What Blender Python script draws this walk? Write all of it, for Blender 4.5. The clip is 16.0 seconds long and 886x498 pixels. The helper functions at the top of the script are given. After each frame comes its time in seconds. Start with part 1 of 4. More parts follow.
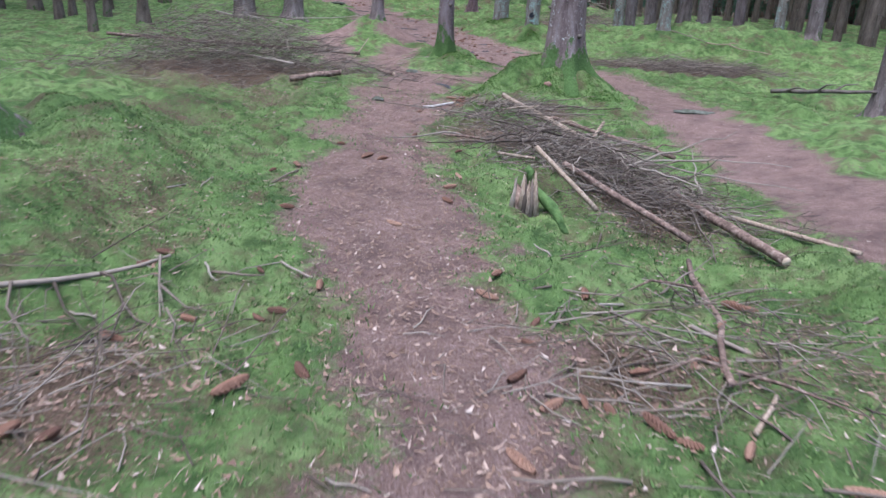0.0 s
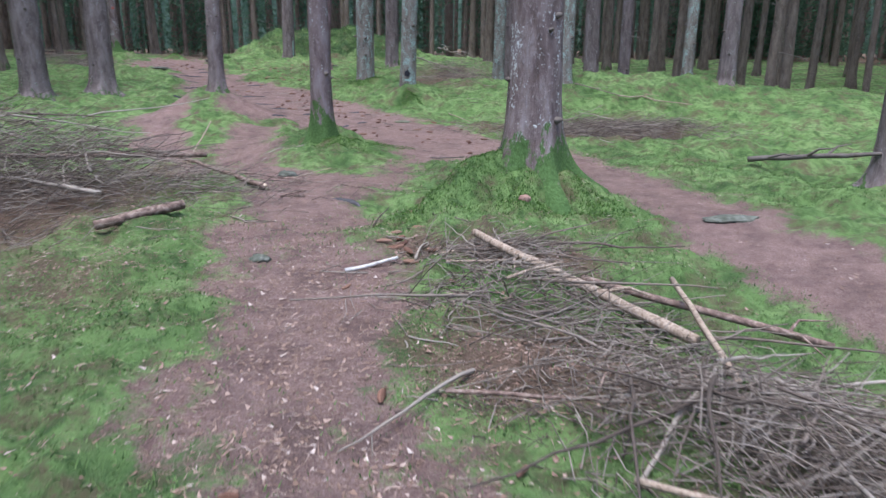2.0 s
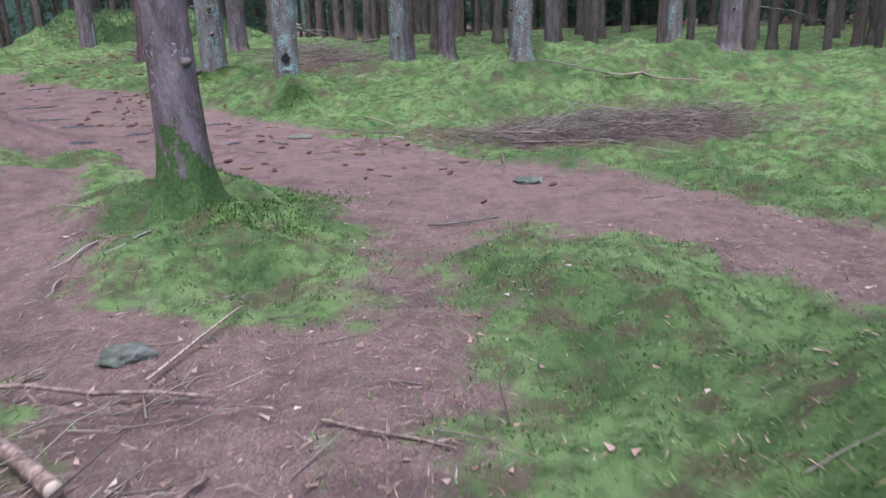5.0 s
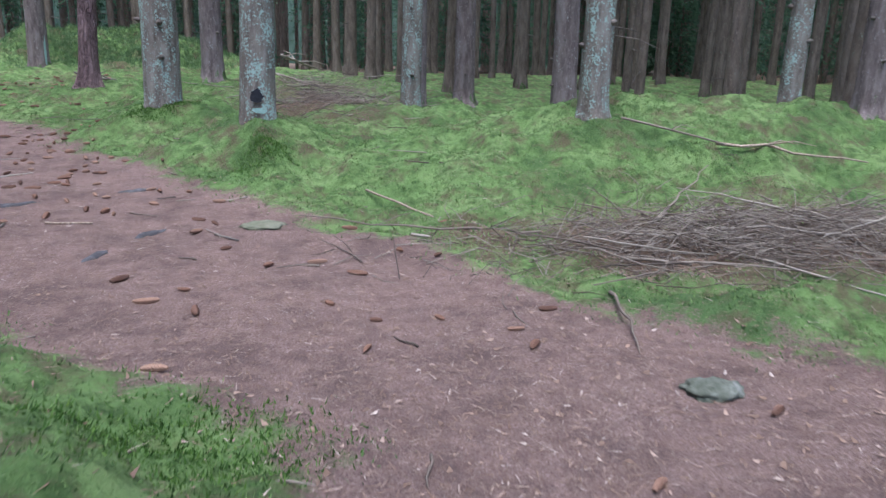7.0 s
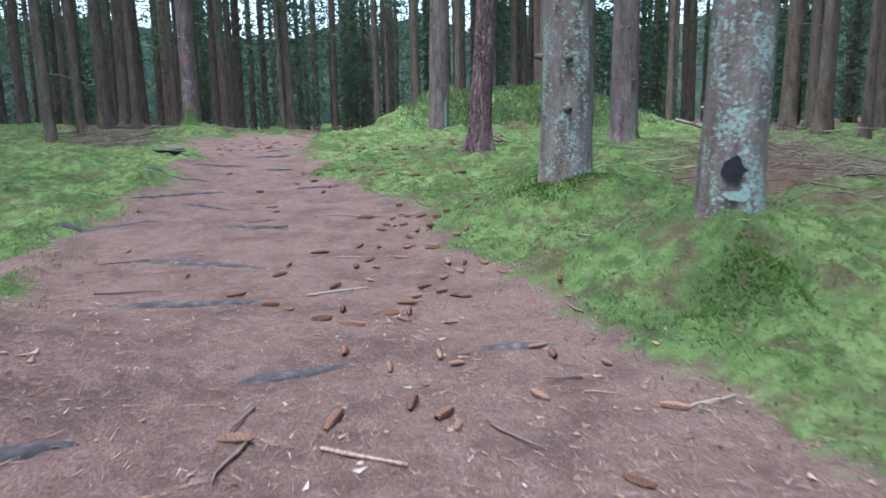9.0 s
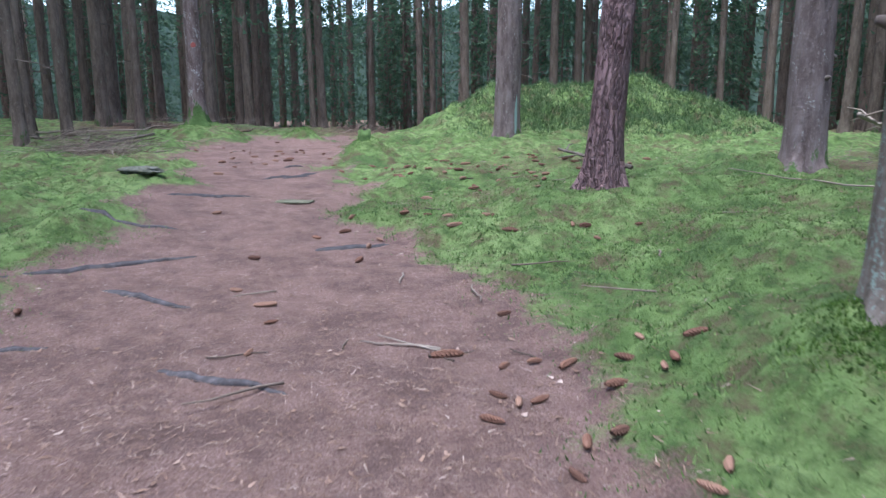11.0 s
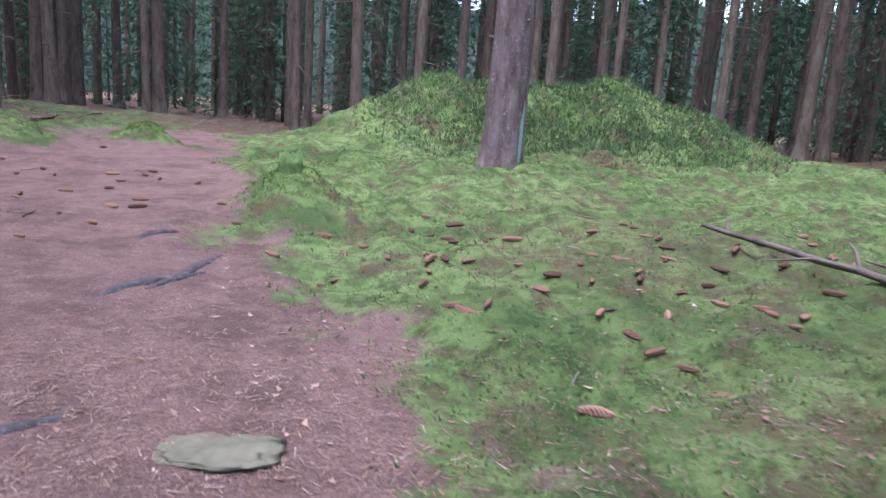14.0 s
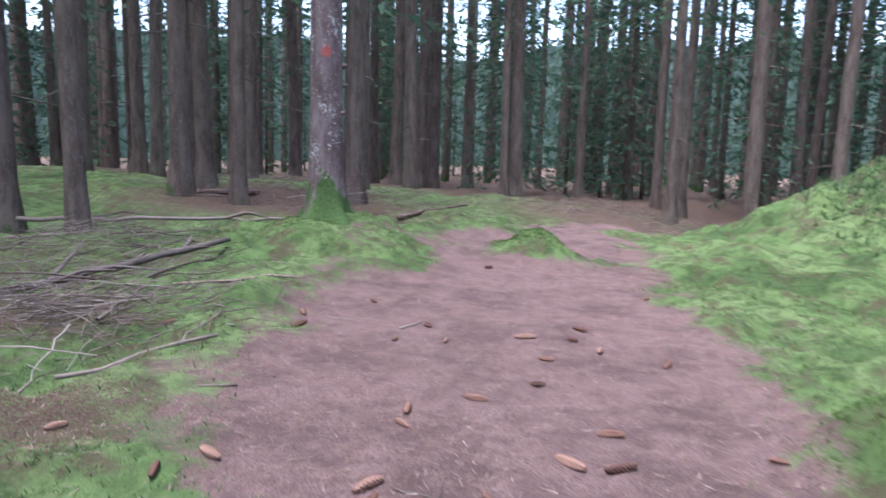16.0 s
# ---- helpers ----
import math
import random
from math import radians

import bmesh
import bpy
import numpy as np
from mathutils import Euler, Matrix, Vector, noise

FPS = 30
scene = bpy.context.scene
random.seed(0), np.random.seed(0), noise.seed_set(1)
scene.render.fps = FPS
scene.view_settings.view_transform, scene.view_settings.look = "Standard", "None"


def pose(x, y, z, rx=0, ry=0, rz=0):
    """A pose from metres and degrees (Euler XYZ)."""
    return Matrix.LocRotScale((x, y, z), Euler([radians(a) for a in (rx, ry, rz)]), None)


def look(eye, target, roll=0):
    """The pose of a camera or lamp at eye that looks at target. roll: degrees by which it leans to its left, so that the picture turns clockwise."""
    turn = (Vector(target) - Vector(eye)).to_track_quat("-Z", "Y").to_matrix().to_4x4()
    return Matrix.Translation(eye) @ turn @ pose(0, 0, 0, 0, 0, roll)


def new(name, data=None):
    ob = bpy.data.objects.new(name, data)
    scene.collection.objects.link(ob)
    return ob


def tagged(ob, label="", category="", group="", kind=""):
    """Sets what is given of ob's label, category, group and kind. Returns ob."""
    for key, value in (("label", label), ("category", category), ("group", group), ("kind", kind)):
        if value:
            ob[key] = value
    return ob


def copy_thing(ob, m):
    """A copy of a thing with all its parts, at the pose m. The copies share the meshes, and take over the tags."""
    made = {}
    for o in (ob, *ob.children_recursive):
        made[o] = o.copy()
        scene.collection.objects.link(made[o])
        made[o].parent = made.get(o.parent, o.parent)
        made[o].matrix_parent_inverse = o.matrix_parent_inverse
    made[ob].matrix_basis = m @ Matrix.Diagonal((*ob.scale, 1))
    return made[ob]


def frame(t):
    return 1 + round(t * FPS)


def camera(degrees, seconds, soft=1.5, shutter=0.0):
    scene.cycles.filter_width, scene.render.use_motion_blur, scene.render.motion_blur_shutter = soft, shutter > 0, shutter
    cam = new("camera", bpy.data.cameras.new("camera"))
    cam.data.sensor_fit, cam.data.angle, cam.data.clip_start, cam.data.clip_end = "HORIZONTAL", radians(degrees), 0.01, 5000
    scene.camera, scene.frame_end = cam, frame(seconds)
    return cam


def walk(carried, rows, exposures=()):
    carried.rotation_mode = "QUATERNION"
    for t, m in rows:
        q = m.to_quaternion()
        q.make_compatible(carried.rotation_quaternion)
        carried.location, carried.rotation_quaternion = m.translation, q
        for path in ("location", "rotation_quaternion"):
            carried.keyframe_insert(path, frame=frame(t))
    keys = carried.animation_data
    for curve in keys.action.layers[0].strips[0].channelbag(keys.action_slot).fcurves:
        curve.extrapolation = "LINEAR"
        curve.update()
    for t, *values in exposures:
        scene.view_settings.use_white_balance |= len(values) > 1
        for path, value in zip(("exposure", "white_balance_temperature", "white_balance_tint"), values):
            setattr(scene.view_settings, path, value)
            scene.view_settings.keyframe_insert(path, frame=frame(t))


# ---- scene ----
cam = camera(62.0, 16.0, soft=1.4, shutter=0.25)
PATH = [
    (0, (0.049, -0.888, 1.486), (0.046, 0.986, 0.789), 2.9),
    (0.5, (-0.126, 0.092, 1.434), (-0.042, 1.982, 0.785), 2.3),
    (1, (-0.379, 1.092, 1.464), (-0.214, 2.982, 0.831), 1.0),
    (1.5, (-0.502, 2.036, 1.478), (-0.26, 3.933, 0.895), 0.6),
    (2, (-0.62, 3.107, 1.578), (-0.222, 4.98, 1.001), 0.4),
    (2.5, (-0.683, 4.058, 1.588), (-0.164, 5.899, 1.003), 0.2),
    (3, (-0.722, 5.026, 1.592), (-0.133, 6.845, 1.008), -0.5),
    (3.5, (-0.841, 5.923, 1.556), (-0.26, 7.719, 0.895), -1.0),
    (4, (-0.855, 6.888, 1.465), (-0.258, 8.654, 0.741), -2.2),
    (4.5, (-0.758, 7.834, 1.363), (-0.052, 9.58, 0.691), -2.5),
    (4.7, (-0.704, 8.17, 1.301), (0.059, 9.899, 0.648), -2.7),
    (6.8, (0.358, 11.652, 1.119), (1.213, 13.378, 0.583), 1.0),
    (7, (0.474, 11.953, 1.109), (1.316, 13.689, 0.581), 1.4),
    (7.5, (0.649, 12.784, 1.082), (1.456, 14.554, 0.617), 2.5),
    (8, (0.767, 13.622, 1.04), (1.199, 15.538, 0.66), -0.4),
    (8.5, (0.809, 14.476, 0.975), (0.835, 16.439, 0.594), -1.5),
    (9, (0.712, 15.45, 0.965), (0.587, 17.409, 0.582), -1.1),
    (9.5, (0.548, 16.362, 1.014), (0.353, 18.314, 0.624), -0.2),
    (10, (0.273, 17.158, 1.065), (0.078, 19.111, 0.683), -0.3),
    (10.2, (0.153, 17.504, 1.07), (-0.045, 19.456, 0.678), -0.8),
    (12.3, (-0.667, 21.495, 1.137), (-0.877, 23.442, 0.731), 1.3),
    (12.5, (-0.863, 21.823, 1.122), (-1.009, 23.776, 0.718), 1.9),
    (13, (-1.243, 22.582, 1.244), (-1.182, 24.54, 0.841), 3.0),
    (13.5, (-1.655, 23.38, 1.24), (-1.435, 25.323, 0.821), 3.4),
    (14, (-2.036, 24.076, 1.231), (-1.773, 26.012, 0.806), 4.0),
    (14.5, (-2.424, 24.802, 1.31), (-2.233, 26.752, 0.907), 3.1),
    (15, (-2.787, 25.547, 1.372), (-2.719, 27.509, 0.989), 1.9),
    (15.5, (-3.138, 26.319, 1.36), (-3.373, 28.277, 1.024), 1.4),
    (16, (-3.519, 27.147, 1.41), (-4.089, 29.04, 1.11), 1.5),
]
EXPOSURES = [(0, 1.56, 5800, 11), (1, 1.6, 5850, 9), (3, 1.62, 5800, 12), (4.5, 1.66, 5800, 17), (7, 1.72, 5750, 9), (8.5, 1.9, 5800, 7), (10.2, 1.9, 5800, 8), (12.5, 1.96, 5800, 21), (13.5, 1.98, 5900, 22), (14.2, 2.0, 5800, 28), (15.3, 2.03, 5700, 32), (16, 2.25, 5800, 20)]
walk(cam, [(t, look(eye, target, roll)) for t, eye, target, roll in PATH], exposures=EXPOSURES)

# ---------------------------------------------------------------- world and light
world = bpy.data.worlds.new("overcast_sky")
scene.world = world
world.use_nodes = True
wn = world.node_tree.nodes
sky = wn.new("ShaderNodeTexSky")
sky.sky_type = "NISHITA"
sky.sun_disc = False
sky.sun_elevation = radians(75)
sky.sun_rotation = radians(209)
sky.dust_density = 2.0
sky.air_density = 1.0
sky.ozone_density = 1.0
wn["Background"].inputs["Strength"].default_value = 0.15
world.node_tree.links.new(sky.outputs["Color"], wn["Background"].inputs["Color"])

sun_data = bpy.data.lights.new("sun", "SUN")
sun_data.energy = 1.7
sun_data.angle = radians(35)
sun_data.color = (1.0, 0.98, 0.95)
sun = new("sun", sun_data)
sun.matrix_world = look((0, 0, 40), (5, 9, 0))

# ---------------------------------------------------------------- materials


def material(name):
    m = bpy.data.materials.new(name)
    m.use_nodes = True
    return m, m.node_tree.nodes, m.node_tree.links, m.node_tree.nodes["Principled BSDF"]


def noise_node(nodes, links, scale, detail=4, coords=None, stretch=None, rough=0.55):
    n = nodes.new("ShaderNodeTexNoise")
    n.inputs["Scale"].default_value = scale
    n.inputs["Detail"].default_value = detail
    n.inputs["Roughness"].default_value = rough
    c = coords
    if stretch:
        mp = nodes.new("ShaderNodeMapping")
        mp.inputs["Scale"].default_value = stretch
        links.new(coords, mp.inputs["Vector"])
        c = mp.outputs["Vector"]
    if c is not None:
        links.new(c, n.inputs["Vector"])
    return n.outputs["Fac"]


def ramp(nodes, links, fac, stops):
    r = nodes.new("ShaderNodeValToRGB")
    el = r.color_ramp.elements
    while len(el) < len(stops):
        el.new(0.5)
    for e, (p, c) in zip(el, stops):
        e.position = p
        e.color = (*c, 1) if len(c) == 3 else c
    links.new(fac, r.inputs["Fac"])
    return r.outputs["Color"]


def mixed(nodes, links, fac, a, b):
    m = nodes.new("ShaderNodeMix")
    m.data_type = "RGBA"
    links.new(fac, m.inputs["Factor"])
    for socket, v in ((m.inputs["A"], a), (m.inputs["B"], b)):
        if isinstance(v, tuple):
            socket.default_value = (*v, 1)
        else:
            links.new(v, socket)
    return m.outputs["Result"]


def calc(nodes, links, op, a, b, clamp=False):
    m = nodes.new("ShaderNodeMath")
    m.operation = op
    m.use_clamp = clamp
    for socket, v in ((m.inputs[0], a), (m.inputs[1], b)):
        if isinstance(v, (int, float)):
            socket.default_value = v
        else:
            links.new(v, socket)
    return m.outputs[0]


def bump(nodes, links, bsdf, height, strength, distance):
    b = nodes.new("ShaderNodeBump")
    b.inputs["Strength"].default_value = strength
    b.inputs["Distance"].default_value = distance
    links.new(height, b.inputs["Height"])
    links.new(b.outputs["Normal"], bsdf.inputs["Normal"])


def ground_material():
    m, n, l, b = material("forest_floor")
    pos = n.new("ShaderNodeNewGeometry").outputs["Position"]
    att = n.new("ShaderNodeAttribute")
    att.attribute_name = "trail"
    lit = n.new("ShaderNodeAttribute")
    lit.attribute_name = "litter"
    big = noise_node(n, l, 1.3, 5, pos)
    mid = noise_node(n, l, 9, 5, pos)
    fine = noise_node(n, l, 70, 4, pos, rough=0.7)
    grit = noise_node(n, l, 95, 5, pos, rough=0.8)
    moss = ramp(n, l, big, [(0.36, MOSS_A), (0.47, MOSS_B), (0.6, MOSS_C)])
    clump = noise_node(n, l, 4.5, 6, pos, rough=0.7)
    moss = mixed(n, l, ramp(n, l, clump, [(0.5, (0, 0, 0)), (0.64, (.6, .6, .6))]), moss, MOSS_D)
    moss = mixed(n, l, ramp(n, l, mid, [(0.42, (0, 0, 0)), (0.65, (.65, .65, .65))]), moss, MOSS_D)
    moss = mixed(n, l, ramp(n, l, fine, [(0.55, (0, 0, 0)), (0.75, (.6, .6, .6))]), moss, MOSS_E)
    earth = ramp(n, l, grit, [(0.3, EARTH_A), (0.46, EARTH_B), (0.58, EARTH_C), (0.70, EARTH_D)])
    moss = mixed(n, l, ramp(n, l, noise_node(n, l, 3.2, 6, pos, rough=0.7), [(0.5, (0, 0, 0)), (0.62, (.8, .8, .8))]), moss, (0.115, 0.085, 0.055))
    earth = mixed(n, l, ramp(n, l, mid, [(0.4, (0, 0, 0)), (0.75, (.7, .7, .7))]), earth, EARTH_E)
    stain = noise_node(n, l, 2.4, 6, pos, rough=0.7)
    earth = mixed(n, l, ramp(n, l, stain, [(0.45, (0, 0, 0)), (0.62, (.55, .55, .55))]), earth, (0.085, 0.055, 0.05))
    edge = calc(n, l, "ADD", att.outputs["Fac"], calc(n, l, "MULTIPLY", calc(n, l, "SUBTRACT", mid, 0.5), 0.9))
    edge = calc(n, l, "ADD", edge, calc(n, l, "MULTIPLY", calc(n, l, "SUBTRACT", fine, 0.5), 0.8))
    edge = ramp(n, l, edge, [(0.36, (0, 0, 0)), (0.64, (1, 1, 1))])
    lfac = calc(n, l, "ADD", lit.outputs["Fac"], calc(n, l, "MULTIPLY", calc(n, l, "SUBTRACT", fine, 0.5), 1.6))
    lfac = ramp(n, l, lfac, [(0.42, (0, 0, 0)), (0.66, (1, 1, 1))])
    brown = ramp(n, l, grit, [(0.3, (0.035, 0.025, 0.02)), (0.5, (0.13, 0.085, 0.06)), (0.7, (0.24, 0.18, 0.14))])
    col = mixed(n, l, lfac, moss, brown)
    col = mixed(n, l, edge, col, earth)
    l.new(col, b.inputs["Base Color"])
    b.inputs["Roughness"].default_value = 0.9
    b.inputs["Specular IOR Level"].default_value = 0.2
    h = calc(n, l, "ADD", calc(n, l, "MULTIPLY", fine, 0.7), calc(n, l, "MULTIPLY", grit, 0.5))
    bump(n, l, b, h, 1.0, 0.035)
    return m


def bark_material(name, dark, mid_c, light, lichen, lichen_amount, moss_height, plates=False):
    m, n, l, b = material(name)
    tc = n.new("ShaderNodeTexCoord").outputs["Object"]
    rnd = n.new("ShaderNodeObjectInfo")
    flow = noise_node(n, l, 1.0, 6, tc, (9, 9, 2.2), 0.65)
    flake = noise_node(n, l, 1.0, 4, tc, (30, 30, 16), 0.7)
    col = ramp(n, l, flow, [(0.3, dark), (0.5, mid_c), (0.72, light)])
    if plates:
        one = noise_node(n, l, 1.0, 3, tc, (15, 15, 2.6), 0.5)
        two = noise_node(n, l, 1.0, 3, tc, (24, 24, 7), 0.5)
        gap_a = ramp(n, l, one, [(0.43, (1, 1, 1)), (0.5, (0, 0, 0)), (0.57, (1, 1, 1))])
        gap_b = ramp(n, l, two, [(0.45, (1, 1, 1)), (0.5, (.35, .35, .35)), (0.55, (1, 1, 1))])
        crack = calc(n, l, "MULTIPLY", gap_a, gap_b)
        col = mixed(n, l, ramp(n, l, crack, [(0.0, (.4, .4, .4)), (0.6, (1, 1, 1))]), (0.08, 0.056, 0.057), col)
        col = mixed(n, l, ramp(n, l, flake, [(0.5, (0, 0, 0)), (0.65, (.7, .7, .7))]), col, light)
        height = calc(n, l, "ADD", calc(n, l, "MULTIPLY", crack, 1.2), calc(n, l, "MULTIPLY", flake, 0.5))
    else:
        col = mixed(n, l, ramp(n, l, flake, [(0.55, (0, 0, 0)), (0.7, (1, 1, 1))]), col, light)
        height = calc(n, l, "ADD", flow, calc(n, l, "MULTIPLY", flake, 0.8))
    patch = noise_node(n, l, 1.0, 6, tc, (7, 7, 3.2), 0.7)
    speck = noise_node(n, l, 42, 3, tc, rough=0.6)
    spots = calc(n, l, "ADD", patch, calc(n, l, "MULTIPLY", calc(n, l, "SUBTRACT", speck, 0.5), 0.9))
    lo = 0.78 - lichen_amount
    col = mixed(n, l, ramp(n, l, spots, [(lo, (0, 0, 0)), (min(lo + 0.1, 0.99), (1, 1, 1))]), col, lichen)
    sep = n.new("ShaderNodeSeparateXYZ")
    l.new(tc, sep.inputs[0])
    mz = calc(n, l, "SUBTRACT", moss_height, sep.outputs["Z"])
    mz = calc(n, l, "ADD", calc(n, l, "MULTIPLY", mz, 2.2), calc(n, l, "MULTIPLY", calc(n, l, "SUBTRACT", patch, 0.5), 4.5))
    mz = ramp(n, l, mz, [(0.35, (0, 0, 0)), (0.6, (1, 1, 1))])
    mosscol = ramp(n, l, speck, [(0.3, MOSS_D), (0.7, MOSS_A)])
    col = mixed(n, l, mz, col, mosscol)
    l.new(col, b.inputs["Base Color"])
    b.inputs["Roughness"].default_value = 0.92
    b.inputs["Specular IOR Level"].default_value = 0.2
    bump(n, l, b, height, 1.0, 0.035 if plates else 0.02)
    return m


def plain_material(name, stops, scale, rough=0.85, relief=0.004, island=False, obj=False, stretch=None):
    m, n, l, b = material(name)
    tc = n.new("ShaderNodeTexCoord").outputs["Object"]
    fac = noise_node(n, l, scale, 5, tc, stretch, 0.65)
    if island or obj:
        r = n.new("ShaderNodeNewGeometry").outputs["Random Per Island"] if island else n.new("ShaderNodeObjectInfo").outputs["Random"]
        src = calc(n, l, "ADD", calc(n, l, "MULTIPLY", r, 0.7), calc(n, l, "MULTIPLY", fac, 0.4))
    else:
        src = fac
    l.new(ramp(n, l, src, stops), b.inputs["Base Color"])
    b.inputs["Roughness"].default_value = rough
    b.inputs["Specular IOR Level"].default_value = 0.25
    if relief:
        bump(n, l, b, fac, 0.8, relief)
    return m


def leaf_material(name, stops, through_light=0.3):
    m, n, l, b = material(name)
    r = n.new("ShaderNodeNewGeometry").outputs["Random Per Island"]
    c = ramp(n, l, r, stops)
    l.new(c, b.inputs["Base Color"])
    b.inputs["Roughness"].default_value = 0.75
    b.inputs["Specular IOR Level"].default_value = 0.2
    t = n.new("ShaderNodeBsdfTranslucent")
    l.new(c, t.inputs["Color"])
    mix = n.new("ShaderNodeMixShader")
    mix.inputs[0].default_value = through_light
    l.new(b.outputs[0], mix.inputs[1])
    l.new(t.outputs[0], mix.inputs[2])
    l.new(mix.outputs[0], n["Material Output"].inputs["Surface"])
    return m


MOSS_A = (0.08, 0.138, 0.046)
MOSS_B = (0.142, 0.232, 0.074)
MOSS_C = (0.192, 0.278, 0.102)
MOSS_D = (0.042, 0.08, 0.022)
MOSS_E = (0.215, 0.26, 0.13)
EARTH_A = (0.062, 0.037, 0.032)
EARTH_B = (0.215, 0.138, 0.122)
EARTH_C = (0.32, 0.222, 0.2)
EARTH_D = (0.46, 0.365, 0.34)
EARTH_E = (0.155, 0.095, 0.083)

MAT_GROUND = ground_material()
MAT_SPRUCE = bark_material("spruce_bark", (0.07, 0.052, 0.05), (0.15, 0.118, 0.115), (0.24, 0.2, 0.2), (0.34, 0.35, 0.34), 0.12, 0.16)
MAT_LICHEN = bark_material("lichen_covered_bark", (0.075, 0.06, 0.05), (0.16, 0.135, 0.12), (0.25, 0.23, 0.21), (0.27, 0.36, 0.33), 0.24, 0.06)
MAT_MOSSY = bark_material("mossy_spruce_bark", (0.06, 0.042, 0.038), (0.15, 0.112, 0.108), (0.26, 0.22, 0.22), (0.5, 0.51, 0.5), 0.165, 0.5)
MAT_MOSSFOOT = bark_material("moss_footed_bark", (0.075, 0.052, 0.05), (0.16, 0.12, 0.12), (0.25, 0.21, 0.22), (0.38, 0.39, 0.39), 0.12, 0.7)
MAT_PINE = bark_material("pine_bark", (0.11, 0.065, 0.07), (0.2, 0.13, 0.14), (0.3, 0.2, 0.21), (0.3, 0.26, 0.25), 0.02, -0.1, plates=True)
MAT_FARBARK = bark_material("far_spruce_bark", (0.065, 0.05, 0.042), (0.14, 0.108, 0.09), (0.21, 0.17, 0.145), (0.22, 0.25, 0.2), 0.1, 0.1)
MAT_STICK = plain_material("weathered_dead_wood", [(0.2, (0.06, 0.045, 0.037)), (0.5, (0.15, 0.117, 0.097)), (0.85, (0.28, 0.24, 0.205))], 30, obj=True)
MAT_PALEWOOD = plain_material("bare_pale_wood", [(0.3, (0.13, 0.09, 0.065)), (0.5, (0.28, 0.21, 0.16)), (0.72, (0.42, 0.35, 0.29))], 22, stretch=(3, 3, 1))
MAT_BARKLOG = plain_material("reddish_bark_log", [(0.32, (0.06, 0.04, 0.033)), (0.5, (0.15, 0.1, 0.082)), (0.68, (0.3, 0.225, 0.19))], 24)
MAT_CUT = plain_material("sawn_wood_end", [(0.3, (0.35, 0.26, 0.19)), (0.7, (0.52, 0.43, 0.34))], 20)
MAT_CONE = plain_material("brown_cone_scales", [(0.1, (0.07, 0.037, 0.028)), (0.5, (0.155, 0.08, 0.056)), (0.9, (0.27, 0.165, 0.12))], 40, obj=True)
MAT_ROOT = plain_material("worn_grey_root", [(0.3, (0.03, 0.028, 0.03)), (0.55, (0.065, 0.06, 0.066)), (0.78, (0.15, 0.14, 0.15))], 18, relief=0.008)
MAT_STONE = plain_material("grey_field_stone", [(0.35, (0.05, 0.055, 0.04)), (0.55, (0.1, 0.105, 0.085)), (0.7, (0.17, 0.17, 0.155))], 14, relief=0.01)
MAT_MOSSROCK = plain_material("moss_cushion", [(0.3, MOSS_D), (0.5, MOSS_A), (0.7, MOSS_B)], 16, relief=0.03)
MAT_TUFT = leaf_material("moss_shoots", [(0.0, MOSS_D), (0.35, MOSS_A), (0.7, MOSS_B), (1.0, MOSS_C)], 0.35)
MAT_FERN = leaf_material("bilberry_leaves", [(0.0, (0.05, 0.1, 0.042)), (0.5, (0.1, 0.165, 0.072)), (1.0, (0.18, 0.25, 0.12))], 0.35)
MAT_BLEACHED = plain_material("bleached_bark", [(0.3, (0.3, 0.27, 0.25)), (0.7, (0.6, 0.57, 0.54))], 25)
MAT_PALESTONE = plain_material("pale_worn_stone", [(0.3, (0.09, 0.095, 0.06)), (0.7, (0.16, 0.155, 0.115))], 12, relief=0.006)
MAT_DEEPMOSS = leaf_material("deep_green_moss", [(0.0, (0.03, 0.07, 0.012)), (0.5, (0.06, 0.125, 0.022)), (1.0, (0.12, 0.2, 0.045))], 0.35)
MAT_BAREPINK = plain_material("bare_pinkish_bark", [(0.3, (0.17, 0.1, 0.08)), (0.7, (0.32, 0.2, 0.16))], 30)
MAT_LITTER = leaf_material("dry_needles", [(0.0, (0.12, 0.075, 0.055)), (0.5, (0.22, 0.14, 0.105)), (0.85, (0.3, 0.21, 0.17)), (1.0, (0.42, 0.34, 0.3))], 0.0)
MAT_NEEDLES = leaf_material("spruce_needles", [(0.0, (0.05, 0.095, 0.06)), (0.6, (0.085, 0.155, 0.095)), (1.0, (0.13, 0.21, 0.12))], 0.45)
MAT_BRUSH = plain_material("brushwood_twigs", [(0.1, (0.042, 0.031, 0.026)), (0.5, (0.115, 0.088, 0.072)), (0.95, (0.27, 0.23, 0.2))], 20, relief=0, island=True)
MAT_DEADTWIG = plain_material("grey_dead_twigs", [(0.3, (0.07, 0.055, 0.05)), (0.7, (0.16, 0.135, 0.12))], 8, relief=0)
MAT_BLACK = plain_material("black_charred_paint", [(0.3, (0.01, 0.01, 0.014)), (0.7, (0.03, 0.03, 0.04))], 20)
MAT_RED = plain_material("faded_red_paint", [(0.35, (0.3, 0.07, 0.06)), (0.7, (0.4, 0.15, 0.13))], 30)
MAT_RESIN = plain_material("pale_blue_lichen", [(0.3, (0.18, 0.28, 0.25)), (0.7, (0.33, 0.45, 0.42))], 30)

# ---------------------------------------------------------------- shape of the ground
LATTICE = np.random.RandomState(7).rand(256, 256)


